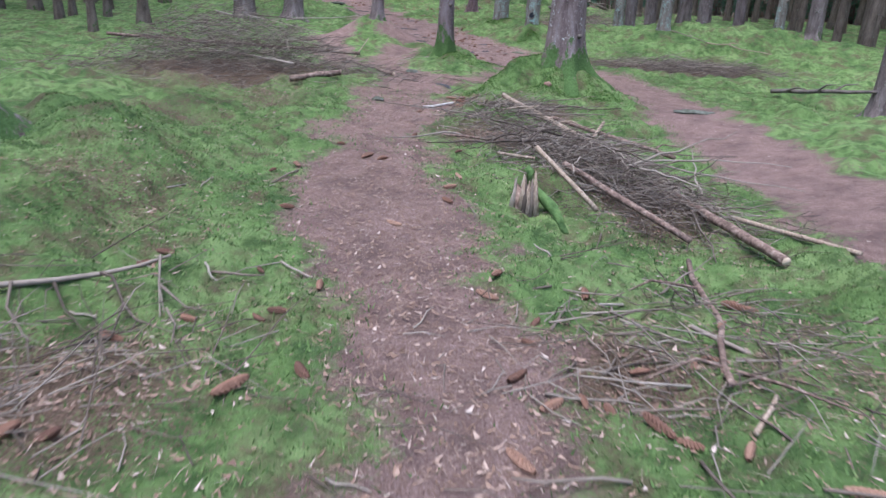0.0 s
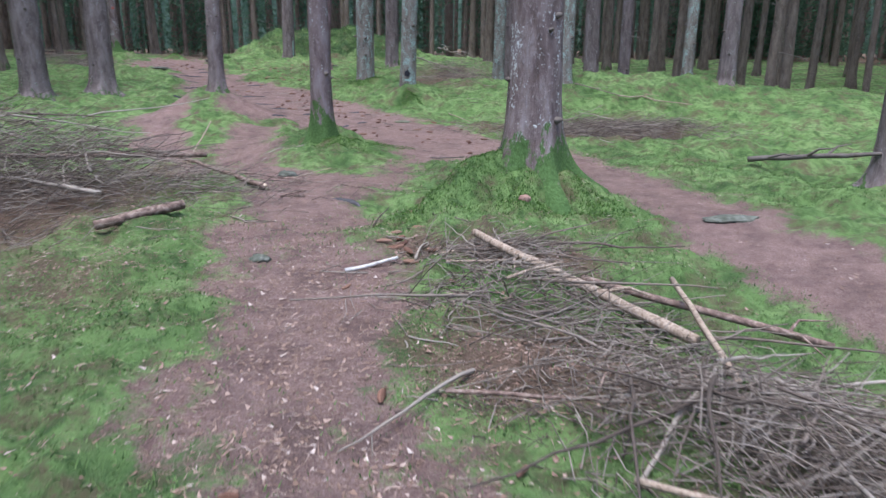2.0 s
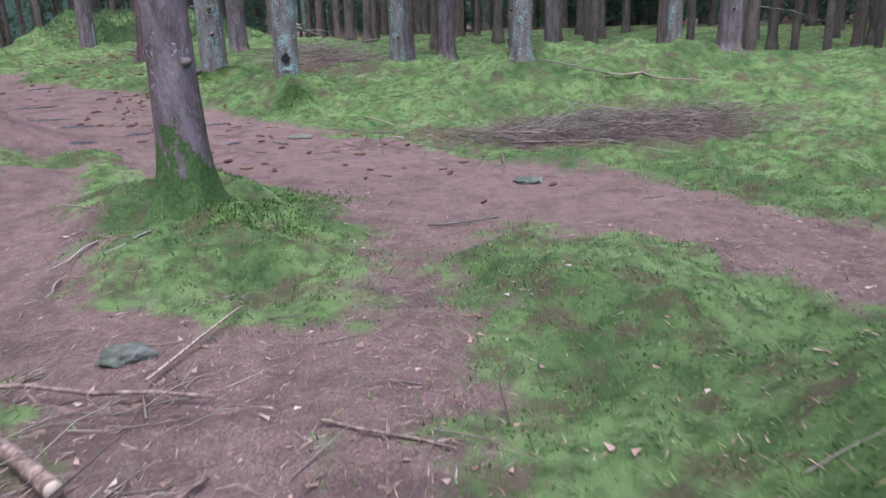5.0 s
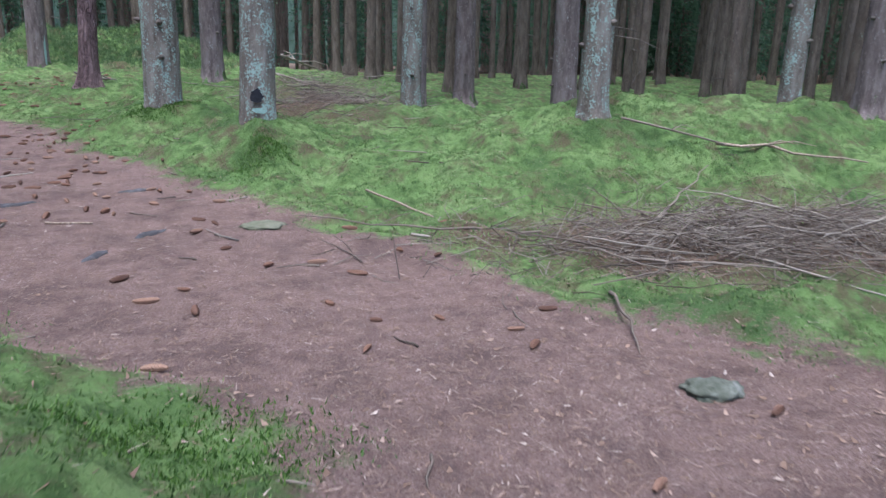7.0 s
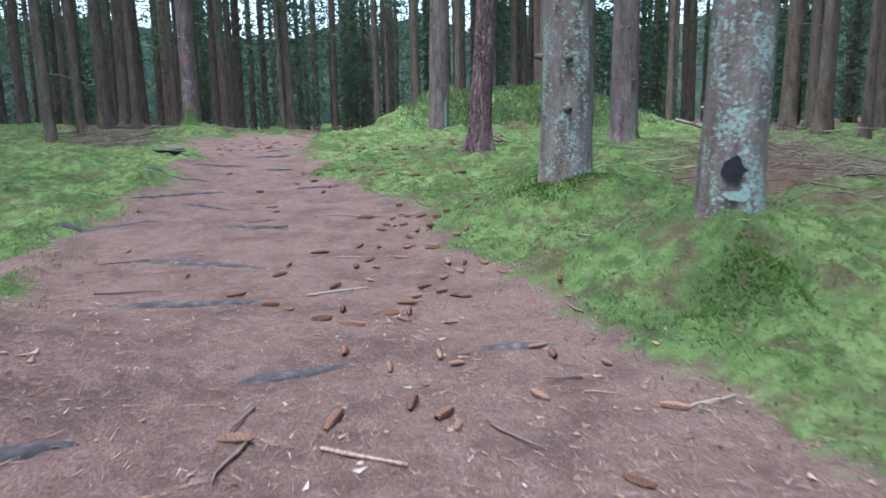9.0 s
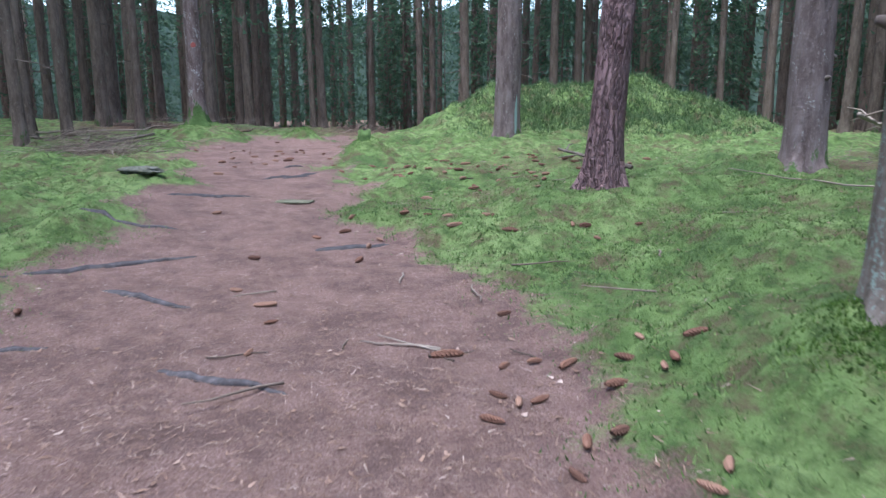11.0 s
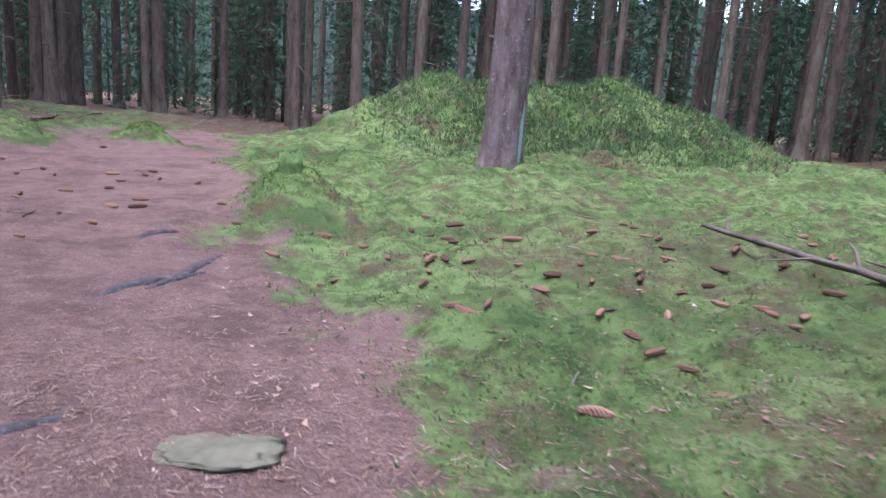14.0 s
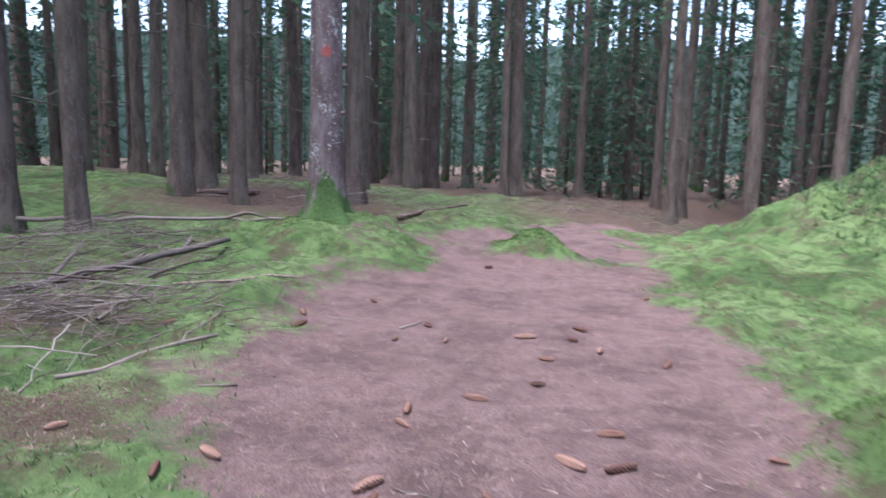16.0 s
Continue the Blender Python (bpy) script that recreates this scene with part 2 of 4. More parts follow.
def value_noise(x, y):
    x = np.asarray(x, float)
    y = np.asarray(y, float)
    xi, yi = np.floor(x).astype(int), np.floor(y).astype(int)
    u, v = x - xi, y - yi
    u, v = u * u * (3 - 2 * u), v * v * (3 - 2 * v)
    a, b = LATTICE[xi % 256, yi % 256], LATTICE[(xi + 1) % 256, yi % 256]
    c, d = LATTICE[xi % 256, (yi + 1) % 256], LATTICE[(xi + 1) % 256, (yi + 1) % 256]
    return (a * (1 - u) + b * u) * (1 - v) + (c * (1 - u) + d * u) * v


SLOPE_Y = [-60, -6, -1, 2, 5, 8, 11, 14, 17, 19.5, 22, 25, 29.5, 33, 37, 42, 50, 70, 400]
SLOPE_Z = [.3, .1, .05, .08, .08, .0, -.05, -.23, -.2, -.15, -.09, 0, .15, .15, .08, 0, -.2, -.6, -2]
TABLE_Y = np.arange(-60, 400, .25)
KERNEL = np.hanning(15) / np.hanning(15).sum()
TABLE_Z = np.convolve(np.pad(np.interp(TABLE_Y, SLOPE_Y, SLOPE_Z), 7, mode="edge"), KERNEL, mode="valid")
# hummocks and hollows: x, y, reach in x, reach in y, height
MOUNDS = [(2.1, 36.9, 3.3, 2.1, 1.08), (-.9, 37.0, 1.5, 1.25, .85), (0.75, 35.0, .5, .45, -.22), (3.2, 36.6, 1.3, 1.1, .22), (-.3, 31.9, 1.5, 1.2, .22), (1.5, 33.4, 1.4, 1.0, .16), (.4, 28.4, 1.2, 1.2, .12),
          (-6.6, 33.7, 1, 1, .3), (1.2, 28, 2, 2, .1), (-15, 38, 8, 8, .5), (-1.6, 42, 2.5, 4, -.6), (-4.6, 25.5, 1.6, 3, .22)]
BANKS = [(9.8, 24, 3.0, 3.0, -.55), (15, 23, 5, 5, -.7), (5.1, 20.6, 2.6, 2.1, .33), (2.9, 26.9, 1.5, 1.3, .22), (-.3, 13.6, .9, 1.1, .2), (-3.0, 5.0, .5, .6, .4), (-2.5, 4.3, .42, .5, .34), (-2.1, 3.75, .35, .4, .2), (6.6, 17.5, 1.8, .7, .22), (-1.9, 17.6, 1.3, 1.3, .3), (5.3, 18.6, 1.6, .9, .5), (8, 18.2, 2.2, 1.2, .6), (11, 16.5, 2.5, 1.6, .6), (5, 15.8, 2.2, 1.0, -.12),
         (3.0, 24, 2.5, 3, .25), (2.4, 5.5, 1.2, 2.5, -.3), (1.6, 3.4, .8, 1, -.3), (-2.6, 2.6, .9, 1.2, .3), (6.9, 11.2, 2, 2, -.35)]
ROOT_RISES = [(2.1, 19.9, .7, .7, .40), (1.4, 21.9, .8, .8, .28), (0.57, 25.6, .8, .8, .3), (1.54, 9.5, .62, .5, .36), (1.22, 9.33, .2, .17, .2), (1.02, 9.26, .2, .16, .2), (.82, 9.2, .22, .15, .17), (.6, 9.15, .24, .16, .13), (1.38, 9.05, .15, .2, .16), (1.3, 8.8, .16, .2, .1), (1.78, 9.1, .16, .2, .15), (1.95, 19.25, .16, .25, .14), (1.95, 18.9, .14, .2, .1), (.1, 13.2, .25, .15, .08), (.55, 13.6, .4, .4, .1), (-4.78, 34.5, .34, .36, .27), (-2.5, 30.2, .36, .32, .34),
              (-.15, 13.9, .6, .6, .22), (-2, 17.9, .8, .8, .35)]
# worn trails: x, y, half width
FOOTPATH = [(.1, -8, .5), (.17, .9, .42), (.13, 1.5, .46), (-.05, 2.4, .52), (-.38, 3.5, .54), (-.55, 4.3, .54), (-.6, 5.6, .52), (-.58, 7.3, .46), (-.55, 8.5, .5), (-.42, 10.1, .6), (-.4, 11.3, .55)]
FORK_LEFT = [(-.6, 11.2, .45), (-1.1, 12.7, .4), (-1.25, 14.5, .45), (-1.1, 17, .5), (-1, 19, .6)]
FORK_RIGHT = [(-.1, 10.4, .45), (.45, 11.3, .3), (.85, 12.2, .35), (1.4, 13.1, .55), (2.1, 14.4, .8)]
TRAIL = [(3.6, -8, .6), (3.3, 4, .55), (3.1, 7.2, .5), (3.0, 9.5, .55), (2.9, 11.3, .65), (2.5, 13.5, 1.0), (1.6, 15.4, 1.2), (.55, 17, 1.35),
         (-.3, 19, 1.4), (-1.2, 21.5, 1.5), (-2.3, 24.8, 1.15), (-3.0, 27, 1.2), (-4.0, 29.5, 1.25), (-4.6, 31.8, 1.5), (-4.9, 34, 1.3), (-4.9, 36.5, 1.0), (-4.4, 39, .7)]
FAINT = [(-1.7, 12.5, .2), (-2.6, 15.5, .35), (-3.1, 19, .4), (-2.6, 22, .5)]


def along(line, x, y):
    """Signed depth inside a worn trail: above 0 on it, below 0 off it, in metres."""
    best = np.full(np.shape(x), -99.0)
    for (ax, ay, aw), (bx, by, bw) in zip(line, line[1:]):
        dx, dy = bx - ax, by - ay
        s = np.clip(((x - ax) * dx + (y - ay) * dy) / (dx * dx + dy * dy), 0, 1)
        best = np.maximum(best, aw + s * (bw - aw) - np.hypot(x - ax - s * dx, y - ay - s * dy))
    return best


def worn(x, y):
    x, y = np.asarray(x, float), np.asarray(y, float)
    d = along(FOOTPATH, x, y)
    for line in (FORK_LEFT, FORK_RIGHT, TRAIL, FAINT):
        d = np.maximum(d, along(line, x, y))
    d = d + 0.5 * (value_noise(x * 1.7 + 9, y * 1.7) - 0.5) + 0.3 * (value_noise(x * 6, y * 6 + 5) - 0.5)
    d = d - 1.9 * np.exp(-(((x + 4.78) / .5) ** 2 + ((y - 34.5) / .6) ** 2))
    d = d - .45 * np.clip(value_noise(x * .9 + 31, y * .9 + 2) - .62, 0, 1) * 4 * (y > 16.5) * (x < -.4)
    return np.clip(0.5 + d / 0.62, 0, 1)


def swell(x, y, items):
    z = 0
    for a, b, rx, ry, h in items:
        z = z + h * np.exp(-(((x - a) / rx) ** 2 + ((y - b) / ry) ** 2))
    return z


def relief(x, y):
    x, y = np.asarray(x, float), np.asarray(y, float)
    z = np.interp(y, TABLE_Y, TABLE_Z) + swell(x, y, MOUNDS) + swell(x, y, BANKS) + swell(x, y, ROOT_RISES)
    m = 1 - worn(x, y)
    lumps = 0.17 * (value_noise(x * 1.4, y * 1.4) - .5) + 0.14 * (value_noise(x * 3.4 + 3, y * 3.4) - .5) + 0.075 * (value_noise(x * 9, y * 9 + 8) - .5)
    tiny = 0.012 * (value_noise(x * 23, y * 23) - .5)
    mound = np.exp(-(((x - 1.6) / 3.4) ** 2 + ((y - 36) / 2.5) ** 2))
    rough = 0.46 * mound * (value_noise(x * 2.6, y * 2.6 + 4) - .4)
    return z + m * (0.025 + lumps) + tiny + 0.03 * (1 - m) * (value_noise(x * 2.5, y * 2.5) - .5) + rough


def height(x, y):
    return float(relief(x, y))


# brown patches of litter: x, y, reach, strength
LITTER = [(-1.3, 1.2, .75, .8), (-1.9, 3.2, .8, .55), (.75, 1.6, .6, .75), (1.5, 1.6, .7, .5), (.5, 6.2, .8, .9), (1.6, 4.8, 1.0, .8), (.25, 8.2, .5, .8), (.8, 8.05, .5, .9), (1.25, 7.8, .45, .8),
          (-3.3, 10.4, 2.1, .95), (-2.2, 12.3, 1.2, .7), (5.6, 15.6, 1.3, .95), (4.2, 16.0, 1.1, .95), (3.0, 16.5, .6, .7), (9.5, 20.5, 2.2, .9), (7.5, 24, 2, .8), (4.5, 24.5, 2.2, .8), (4.5, 28, 2.5, .7), (.2, 29.8, .9, .5), (-.4, 27.6, .7, .3),
          (-8.5, 32, 1.8, .5), (-9, 37, 3, .9), (-4, 41, 4, .8), (1.0, 20.0, .5, .5), (1.4, 33.9, .9, .6), (-.6, 28.6, .7, .5), (.6, 29.3, .8, .55), (-.9, 26.4, .4, .4), (.3, 26.9, .5, .4), (.1, 30.9, .8, .5),
          (3.4, 22.6, 1.4, .9), (3.5, 20.8, .9, .6), (-5.9, 29.4, .6, .7), (-7.3, 30.8, 1.0, .7), (-2.9, 6.3, 1.0, .7), (.3, 28.6, 2.5, .48), (.1, 26.2, 1.3, .45), (-2.2, 8, .9, .6)]


def litter_at(x, y):
    x, y = np.asarray(x, float), np.asarray(y, float)
    s = 0.28 * (value_noise(x * 1.1 + 40, y * 1.1) > .5) * value_noise(x * 2.3 + 70, y * 2.3)
    for a, b, r, k in LITTER:
        s = np.maximum(s, k * np.exp(-((x - a) ** 2 + (y - b) ** 2) / (r * r)))
    far = np.clip((np.hypot((x + 1) / 1.2, y - 20) - 20) / 6, 0, .9)
    return np.maximum(s, far)


def mesh_from(name, verts, faces, mats, smooth=True):
    me = bpy.data.meshes.new(name)
    verts = np.asarray(verts, np.float32)
    faces = np.asarray(faces, np.int32)
    k = faces.shape[1]
    me.vertices.add(len(verts))
    me.vertices.foreach_set("co", verts.ravel())
    me.loops.add(faces.size)
    me.loops.foreach_set("vertex_index", faces.ravel())
    me.polygons.add(len(faces))
    me.polygons.foreach_set("loop_start", np.arange(0, faces.size, k, dtype=np.int32))
    me.polygons.foreach_set("loop_total", np.full(len(faces), k, np.int32))
    me.polygons.foreach_set("use_smooth", np.full(len(faces), smooth))
    me.update(calc_edges=True)
    for m in mats:
        me.materials.append(m)
    return me


def outward(inner, step, reach):
    out = [inner]
    while out[-1] < reach:
        step *= 1.18
        out.append(out[-1] + step)
    return np.array(out[1:])


def build_ground():
    gx = np.concatenate([-outward(7, .05, 500)[::-1], np.arange(-7, 8, .046), outward(8, .05, 500)])
    gy = np.concatenate([-outward(1, .06, 500)[::-1], np.arange(-1, 38, .056), outward(38, .06, 500)])
    X, Y = np.meshgrid(gx, gy)
    x, y = X.ravel(), Y.ravel()
    nx, ny = len(gx), len(gy)
    z = relief(x, y)
    i = (np.arange(ny - 1)[:, None] * nx + np.arange(nx - 1)[None, :]).ravel()
    me = mesh_from("ground", np.stack([x, y, z], 1), np.stack([i, i + 1, i + 1 + nx, i + nx], 1), [MAT_GROUND])
    for key, val in (("trail", worn(x, y)), ("litter", litter_at(x, y))):
        a = me.attributes.new(key, "FLOAT", "POINT")
        a.data.foreach_set("value", val.astype(np.float32))
    return tagged(new("ground", me), "mossy forest floor with worn brown needle-covered trails", "ground", kind="structure")


build_ground()

# ---------------------------------------------------------------- helpers for things


def part(name, me, parent, label="", m=None):
    ob = new(name, me)
    ob.parent = parent
    if m is not None:
        ob.matrix_basis = m
    if label:
        ob["label"] = label
    return ob


def tube(points, radii, sides=7, wobble=0.0, rng=None, caps=True):
    """Rings along a line: vertices and triangles of a tapered round stick."""
    pts = [Vector(p) for p in points]
    verts, faces = [], []
    for i, p in enumerate(pts):
        d = (pts[min(i + 1, len(pts) - 1)] - pts[max(i - 1, 0)]).normalized()
        side = d.cross(Vector((0, 0, 1)))
        if side.length < 0.1:
            side = d.cross(Vector((1, 0, 0)))
        side.normalize()
        up = side.cross(d)
        for k in range(sides):
            a = 2 * math.pi * k / sides
            r = radii[i] * (1 + (wobble * (rng.random() - .5) if wobble else 0))
            verts.append(p + r * (math.cos(a) * side + math.sin(a) * up))
    for i in range(len(pts) - 1):
        for k in range(sides):
            a, b = i * sides + k, i * sides + (k + 1) % sides
            c, d = b + sides, a + sides
            faces += [(a, b, c), (a, c, d)]
    if caps:
        for base, flip in ((0, False), ((len(pts) - 1) * sides, True)):
            for k in range(1, sides - 1):
                tri = (base, base + k + 1, base + k)
                faces.append(tri[::-1] if flip else tri)
    return [tuple(v) for v in verts], faces


def joined(pieces):
    verts, faces = [], []
    for v, f in pieces:
        o = len(verts)
        verts += v
        faces += [(a + o, b + o, c + o) for a, b, c in f]
    return verts, faces


def lump_mesh(name, sx, sy, sz, seed, rough, mat=None):
    bm = bmesh.new()
    bmesh.ops.create_icosphere(bm, subdivisions=3, radius=1)
    for v in bm.verts:
        q = v.co * 1.7 + Vector((seed * 7.1, 0, 0))
        v.co *= 1 + rough * (noise.noise(q) + .5 * noise.noise(q * 3))
        v.co = Vector((v.co.x * sx, v.co.y * sy, v.co.z * sz))
    me = bpy.data.meshes.new(name)
    for f in bm.faces:
        f.smooth = True
    bm.to_mesh(me)
    bm.free()
    me.materials.append(mat or MAT_BAREPINK)
    return me


# ---------------------------------------------------------------- trees


def trunk_mesh(r0, tall, mat, seed, sides=28, flare=0.9, lobes=5, reach=0.16, taper=0.55, far=False, bend=0.0, gap=0):
    rng = random.Random(seed)
    ph, ph2 = rng.random() * 6.28, rng.random() * 6.28
    zs = [-.4, 0, .5, 2, 5, 9, 14, tall] if far else [-.4, -.25, -.1, 0, .06, .12, .19, .27, .36, .46, .58, .72, .9, 1.1, 1.35, 1.6, 1.9, 2.2, 2.6, 3, 3.5, 4.2, 5, 6.5, 8, 10, 12, 15, tall]
    verts, faces = [], []
    for z in zs:
        r = r0 * (1 - taper * max(z, 0) / tall)
        for k in range(sides):
            a = 2 * math.pi * k / sides
            lobe = (0.5 + 0.5 * math.cos(lobes * a + ph)) ** 1.6 * 1.1 + 0.25 * math.cos(2 * a + ph2)
            f = flare * math.exp(-max(z, -.15) / reach) * (0.35 + lobe)
            w = 1 + f + 0.35 * flare * math.exp(-max(z, 0) / .6)
            rough = 0 if far else 0.05 * (noise.noise((math.cos(a) * 2.5 + seed, math.sin(a) * 2.5, z * 1.5)) + .6 * noise.noise((math.cos(a) * 7, math.sin(a) * 7 + seed, z * 5)))
            verts.append(((r * (w + rough)) * math.cos(a) + bend * (z / 3) ** 2 * .1, r * (w + rough) * math.sin(a), z))
    n = len(zs)
    for i in range(n - 1):
        for k in range(sides):
            a, b = i * sides + k, i * sides + (k + 1) % sides
            faces += [(a, b, b + sides), (a, b + sides, a + sides)]
    return mesh_from("trunk", verts, faces, [mat])


def crown_mesh(low, tall, spread, seed, step=0.75, boughs=6, sprays=12, leaf=1.0):
    """Whorls of drooping boughs, each of many small needle sprays with gaps between."""
    rng = np.random.RandomState(seed)
    tri = []
    z = low
    while z < tall:
        f = 1 - (z - low) / (tall - low)
        reach = spread * (0.2 + 0.8 * f ** 0.8)
        a0 = rng.rand() * 6.28
        for b in range(boughs):
            a = a0 + b * 6.28 / boughs + rng.randn() * .25
            ln = reach * (0.55 + .6 * rng.rand())
            ca, sa = math.cos(a), math.sin(a)
            for s in range(sprays):
                t = (s + rng.rand()) / sprays
                if t < .15:
                    continue
                side = (rng.rand() - .5) * 0.9 * (1 - .5 * t) * min(1, ln)
                c = np.array([ca * ln * t - sa * side, sa * ln * t + ca * side, z - .35 * ln * t * t + .1 * rng.randn()])
                d = np.array([ca, sa, -.5]) + rng.randn(3) * .5
                e = rng.randn(3)
                e[2] -= .4
                size = leaf * (.22 + .3 * rng.rand())
                d = d / np.linalg.norm(d) * size
                e = e / np.linalg.norm(e) * size * .45
                tri += [c - d * .5, c + d * .5 + e * .3, c + e]
        z += step * (.7 + .6 * rng.rand())
    v = np.array(tri)
    return mesh_from("crown", v, np.arange(len(v)).reshape(-1, 3), [MAT_NEEDLES], smooth=False)


def twigs_mesh(r0, low, high, count, seed, long=1.1, taper_h=22):
    rng = random.Random(seed)
    pieces = []
    for _ in range(count):
        z = low + (high - low) * rng.random()
        a = rng.random() * 6.28
        ln = long * (.25 + .75 * rng.random())
        r = r0 * (1 - .55 * z / taper_h) * .9
        p = [(math.cos(a) * (r + ln * t), math.sin(a) * (r + ln * t), z - .25 * ln * t * t + .06 * ln * t * (rng.random() - .5)) for t in (0, .5, 1)]
        pieces.append(tube(p, [.014, .009, .003], 3, caps=False))
    v, f = joined(pieces)
    return mesh_from("twig_fringe", v, f, [MAT_DEADTWIG])


def stub_mesh(seed):
    rng = random.Random(seed)
    v, f = tube([(-.02, 0, 0), (.015, 0, .004), (.03 + .02 * rng.random(), .003, .01)], [.032, .022, .012], 7, .3, rng)
    return mesh_from("branch_stub", v, f, [MAT_DEADTWIG])


STUBS = [stub_mesh(i) for i in range(3)]
HIGH_CROWNS = [crown_mesh(10 + i, 23 + i, 2.2, 40 + i, 1.1, 5, 6) for i in range(3)]
LOW_CROWNS = [crown_mesh(3.0 + 1.3 * i, 20 + i, 2.2, 50 + i, .8, 6, 18, .55) for i in range(3)]
YOUNG_CROWNS = [crown_mesh(.7, 6 + 1.5 * i, 1.5, 60 + i, .42, 6, 18, .55) for i in range(3)]


def near_tree(x, y, r, mat, label, seed, lean=(0, 0), flare=.9, lobes=5, reach=.16, stubs=10, drop=0.0, twigs=0, kind="spruce_tree"):
    tree = new(kind)
    tree.matrix_basis = pose(x, y, height(x, y) - drop, lean[0], lean[1], 0)
    tagged(tree, label, "tree")
    part("trunk", trunk_mesh(r, 24, mat, seed, flare=flare, lobes=lobes, reach=reach), tree)
    part("crown", HIGH_CROWNS[seed % 3], tree, "dark green needle boughs high above the bare trunk", pose(0, 0, 0, 0, 0, seed * 50))
    rng = random.Random(seed)
    for i in range(stubs):
        z = .5 + 3.6 * (i + rng.random()) / stubs
        a = rng.random() * 6.28
        rr = r * (1 - .55 * z / 24) * (1 + .35 * flare * math.exp(-z / .6))
        s = .7 + .7 * rng.random()
        part("branch_stub", STUBS[i % 3], tree, "", pose(rr * math.cos(a), rr * math.sin(a), z, 0, 0, math.degrees(a)) @ Matrix.Scale(s, 4))
    if twigs:
        part("twig_fringe", twigs_mesh(r, 1.5, 9, twigs, seed), tree, "thin leafless grey lower branches")["kind"] = "stuff"
    return tree


BIG = near_tree(1.54, 9.42, .225, MAT_MOSSY, "thick grey spruce trunk with broad moss-covered roots beside the footpath", 1, (0, -.3), .75, 5, .2, 12, .12)
OAK = near_tree(-.13, 13.48, .135, MAT_MOSSFOOT, "slim spruce trunk with a green mossy foot between two path forks", 2, (0, 0), .8, 4, .17, 8, .1)
near_tree(-1.85, 17.75, .13, MAT_SPRUCE, "thin bare spruce trunk on a mossy rise", 3, (0, 1), .7, 5, .14, 8, .05)
BLACK = near_tree(2.08, 19.75, .175, MAT_LICHEN, "grey lichen-covered spruce trunk with a black painted mark", 4, (0, 2), .22, 5, .10, 12, .12)
LICH = near_tree(1.36, 21.75, .215, MAT_LICHEN, "thick spruce trunk spotted with pale blue-green lichen", 5, (0, .5), .2, 6, .10, 12, .12)
near_tree(2.77, 27.0, .2, MAT_SPRUCE, "dark grey spruce trunk behind the lichen-covered one", 6, (0, 0), .22, 5, .1, 8)
near_tree(.58, 25.52, .14, MAT_PINE, "reddish pine trunk with deeply cracked plated bark", 7, (0, 3.5), .45, 5, .16, 0, .05, kind="pine_tree")
MT = near_tree(-.38, 32.05, .215, MAT_SPRUCE, "spruce trunk with a pale lichen strip beside the mound", 8, (0, 1.0), .25, 5, .1, 14, .05)
RED = near_tree(-6.72, 33.75, .155, MAT_MOSSY, "straight spruce trunk with a faded red paint mark and mossy roots", 9, (0, 0), .6, 5, .15, 14, .05)
near_tree(5.2, 18.25, .145, MAT_LICHEN, "slim lichen-striped spruce trunk on a mossy bank", 10, (0, 1), .22, 5, .1, 10)
near_tree(-3.6, 3.9, .3, MAT_MOSSY, "old spruce with a huge moss-covered root flare", 11, (0, 0), 1.6, 4, .3, 6)
near_tree(-6.2, 21.9, .30, MAT_SPRUCE, "thick spruce trunk rising from the moss", 12, (0, 0), .22, 5, .1, 6)
near_tree(-4.9, 22.6, .27, MAT_SPRUCE, "thick grey spruce trunk standing beside another", 13, (0, 1), .5, 5, .14, 6)
near_tree(4.93, 22.4, .15, MAT_LICHEN, "lichen-covered spruce trunk behind the mossy bank", 14, (0, 1), .22, 5, .1, 10, 0, 8)
near_tree(5.55, 23.6, .16, MAT_SPRUCE, "grey spruce trunk behind the mossy bank", 15, (0, 0), .22, 5, .1, 10, 0, 8)
near_tree(7.3, 21.8, .19, MAT_SPRUCE, "reddish brown spruce trunk on the mossy bank", 16, (0, -1), .6, 5, .14, 10, 0, 8)
near_tree(8.6, 22.6, .16, MAT_SPRUCE, "spruce trunk among others on the bank", 17, (0, 0), .22, 5, .1, 8, 0, 8)
near_tree(8.6, 17.6, .17, MAT_SPRUCE, "spruce trunk at the edge of the brushwood", 18, (0, 0), .22, 5, .1, 8)
near_tree(8.0, 18.2, .12, MAT_LICHEN, "slim lichen-covered trunk beside the brushwood", 19, (0, 1), .22, 5, .1, 8)
near_tree(7.0, 11.2, .17, MAT_SPRUCE, "dark spruce trunk beside the trail", 22, (0, 0), .5, 5, .14, 6)
near_tree(7.0, 26.9, .2, MAT_SPRUCE, "brown spruce trunk in the open wood", 20, (0, 0), .22, 5, .1, 8, 0, 10)
near_tree(8.3, 27.2, .23, MAT_SPRUCE, "thick brown spruce trunk in the open wood", 21, (0, 0), .22, 5, .1, 8, 0, 10)


knot = lump_mesh("bare_patch", .05, .03, .035, 5, .4)
part("bare_patch", knot, BIG, "patch of bare pinkish bark", Matrix.Translation(Vector((1.27, 8.78, height(1.27, 8.78) + .015)) - BIG.matrix_basis.translation))

# spruces of the surrounding wood, one built of each kind and then copied


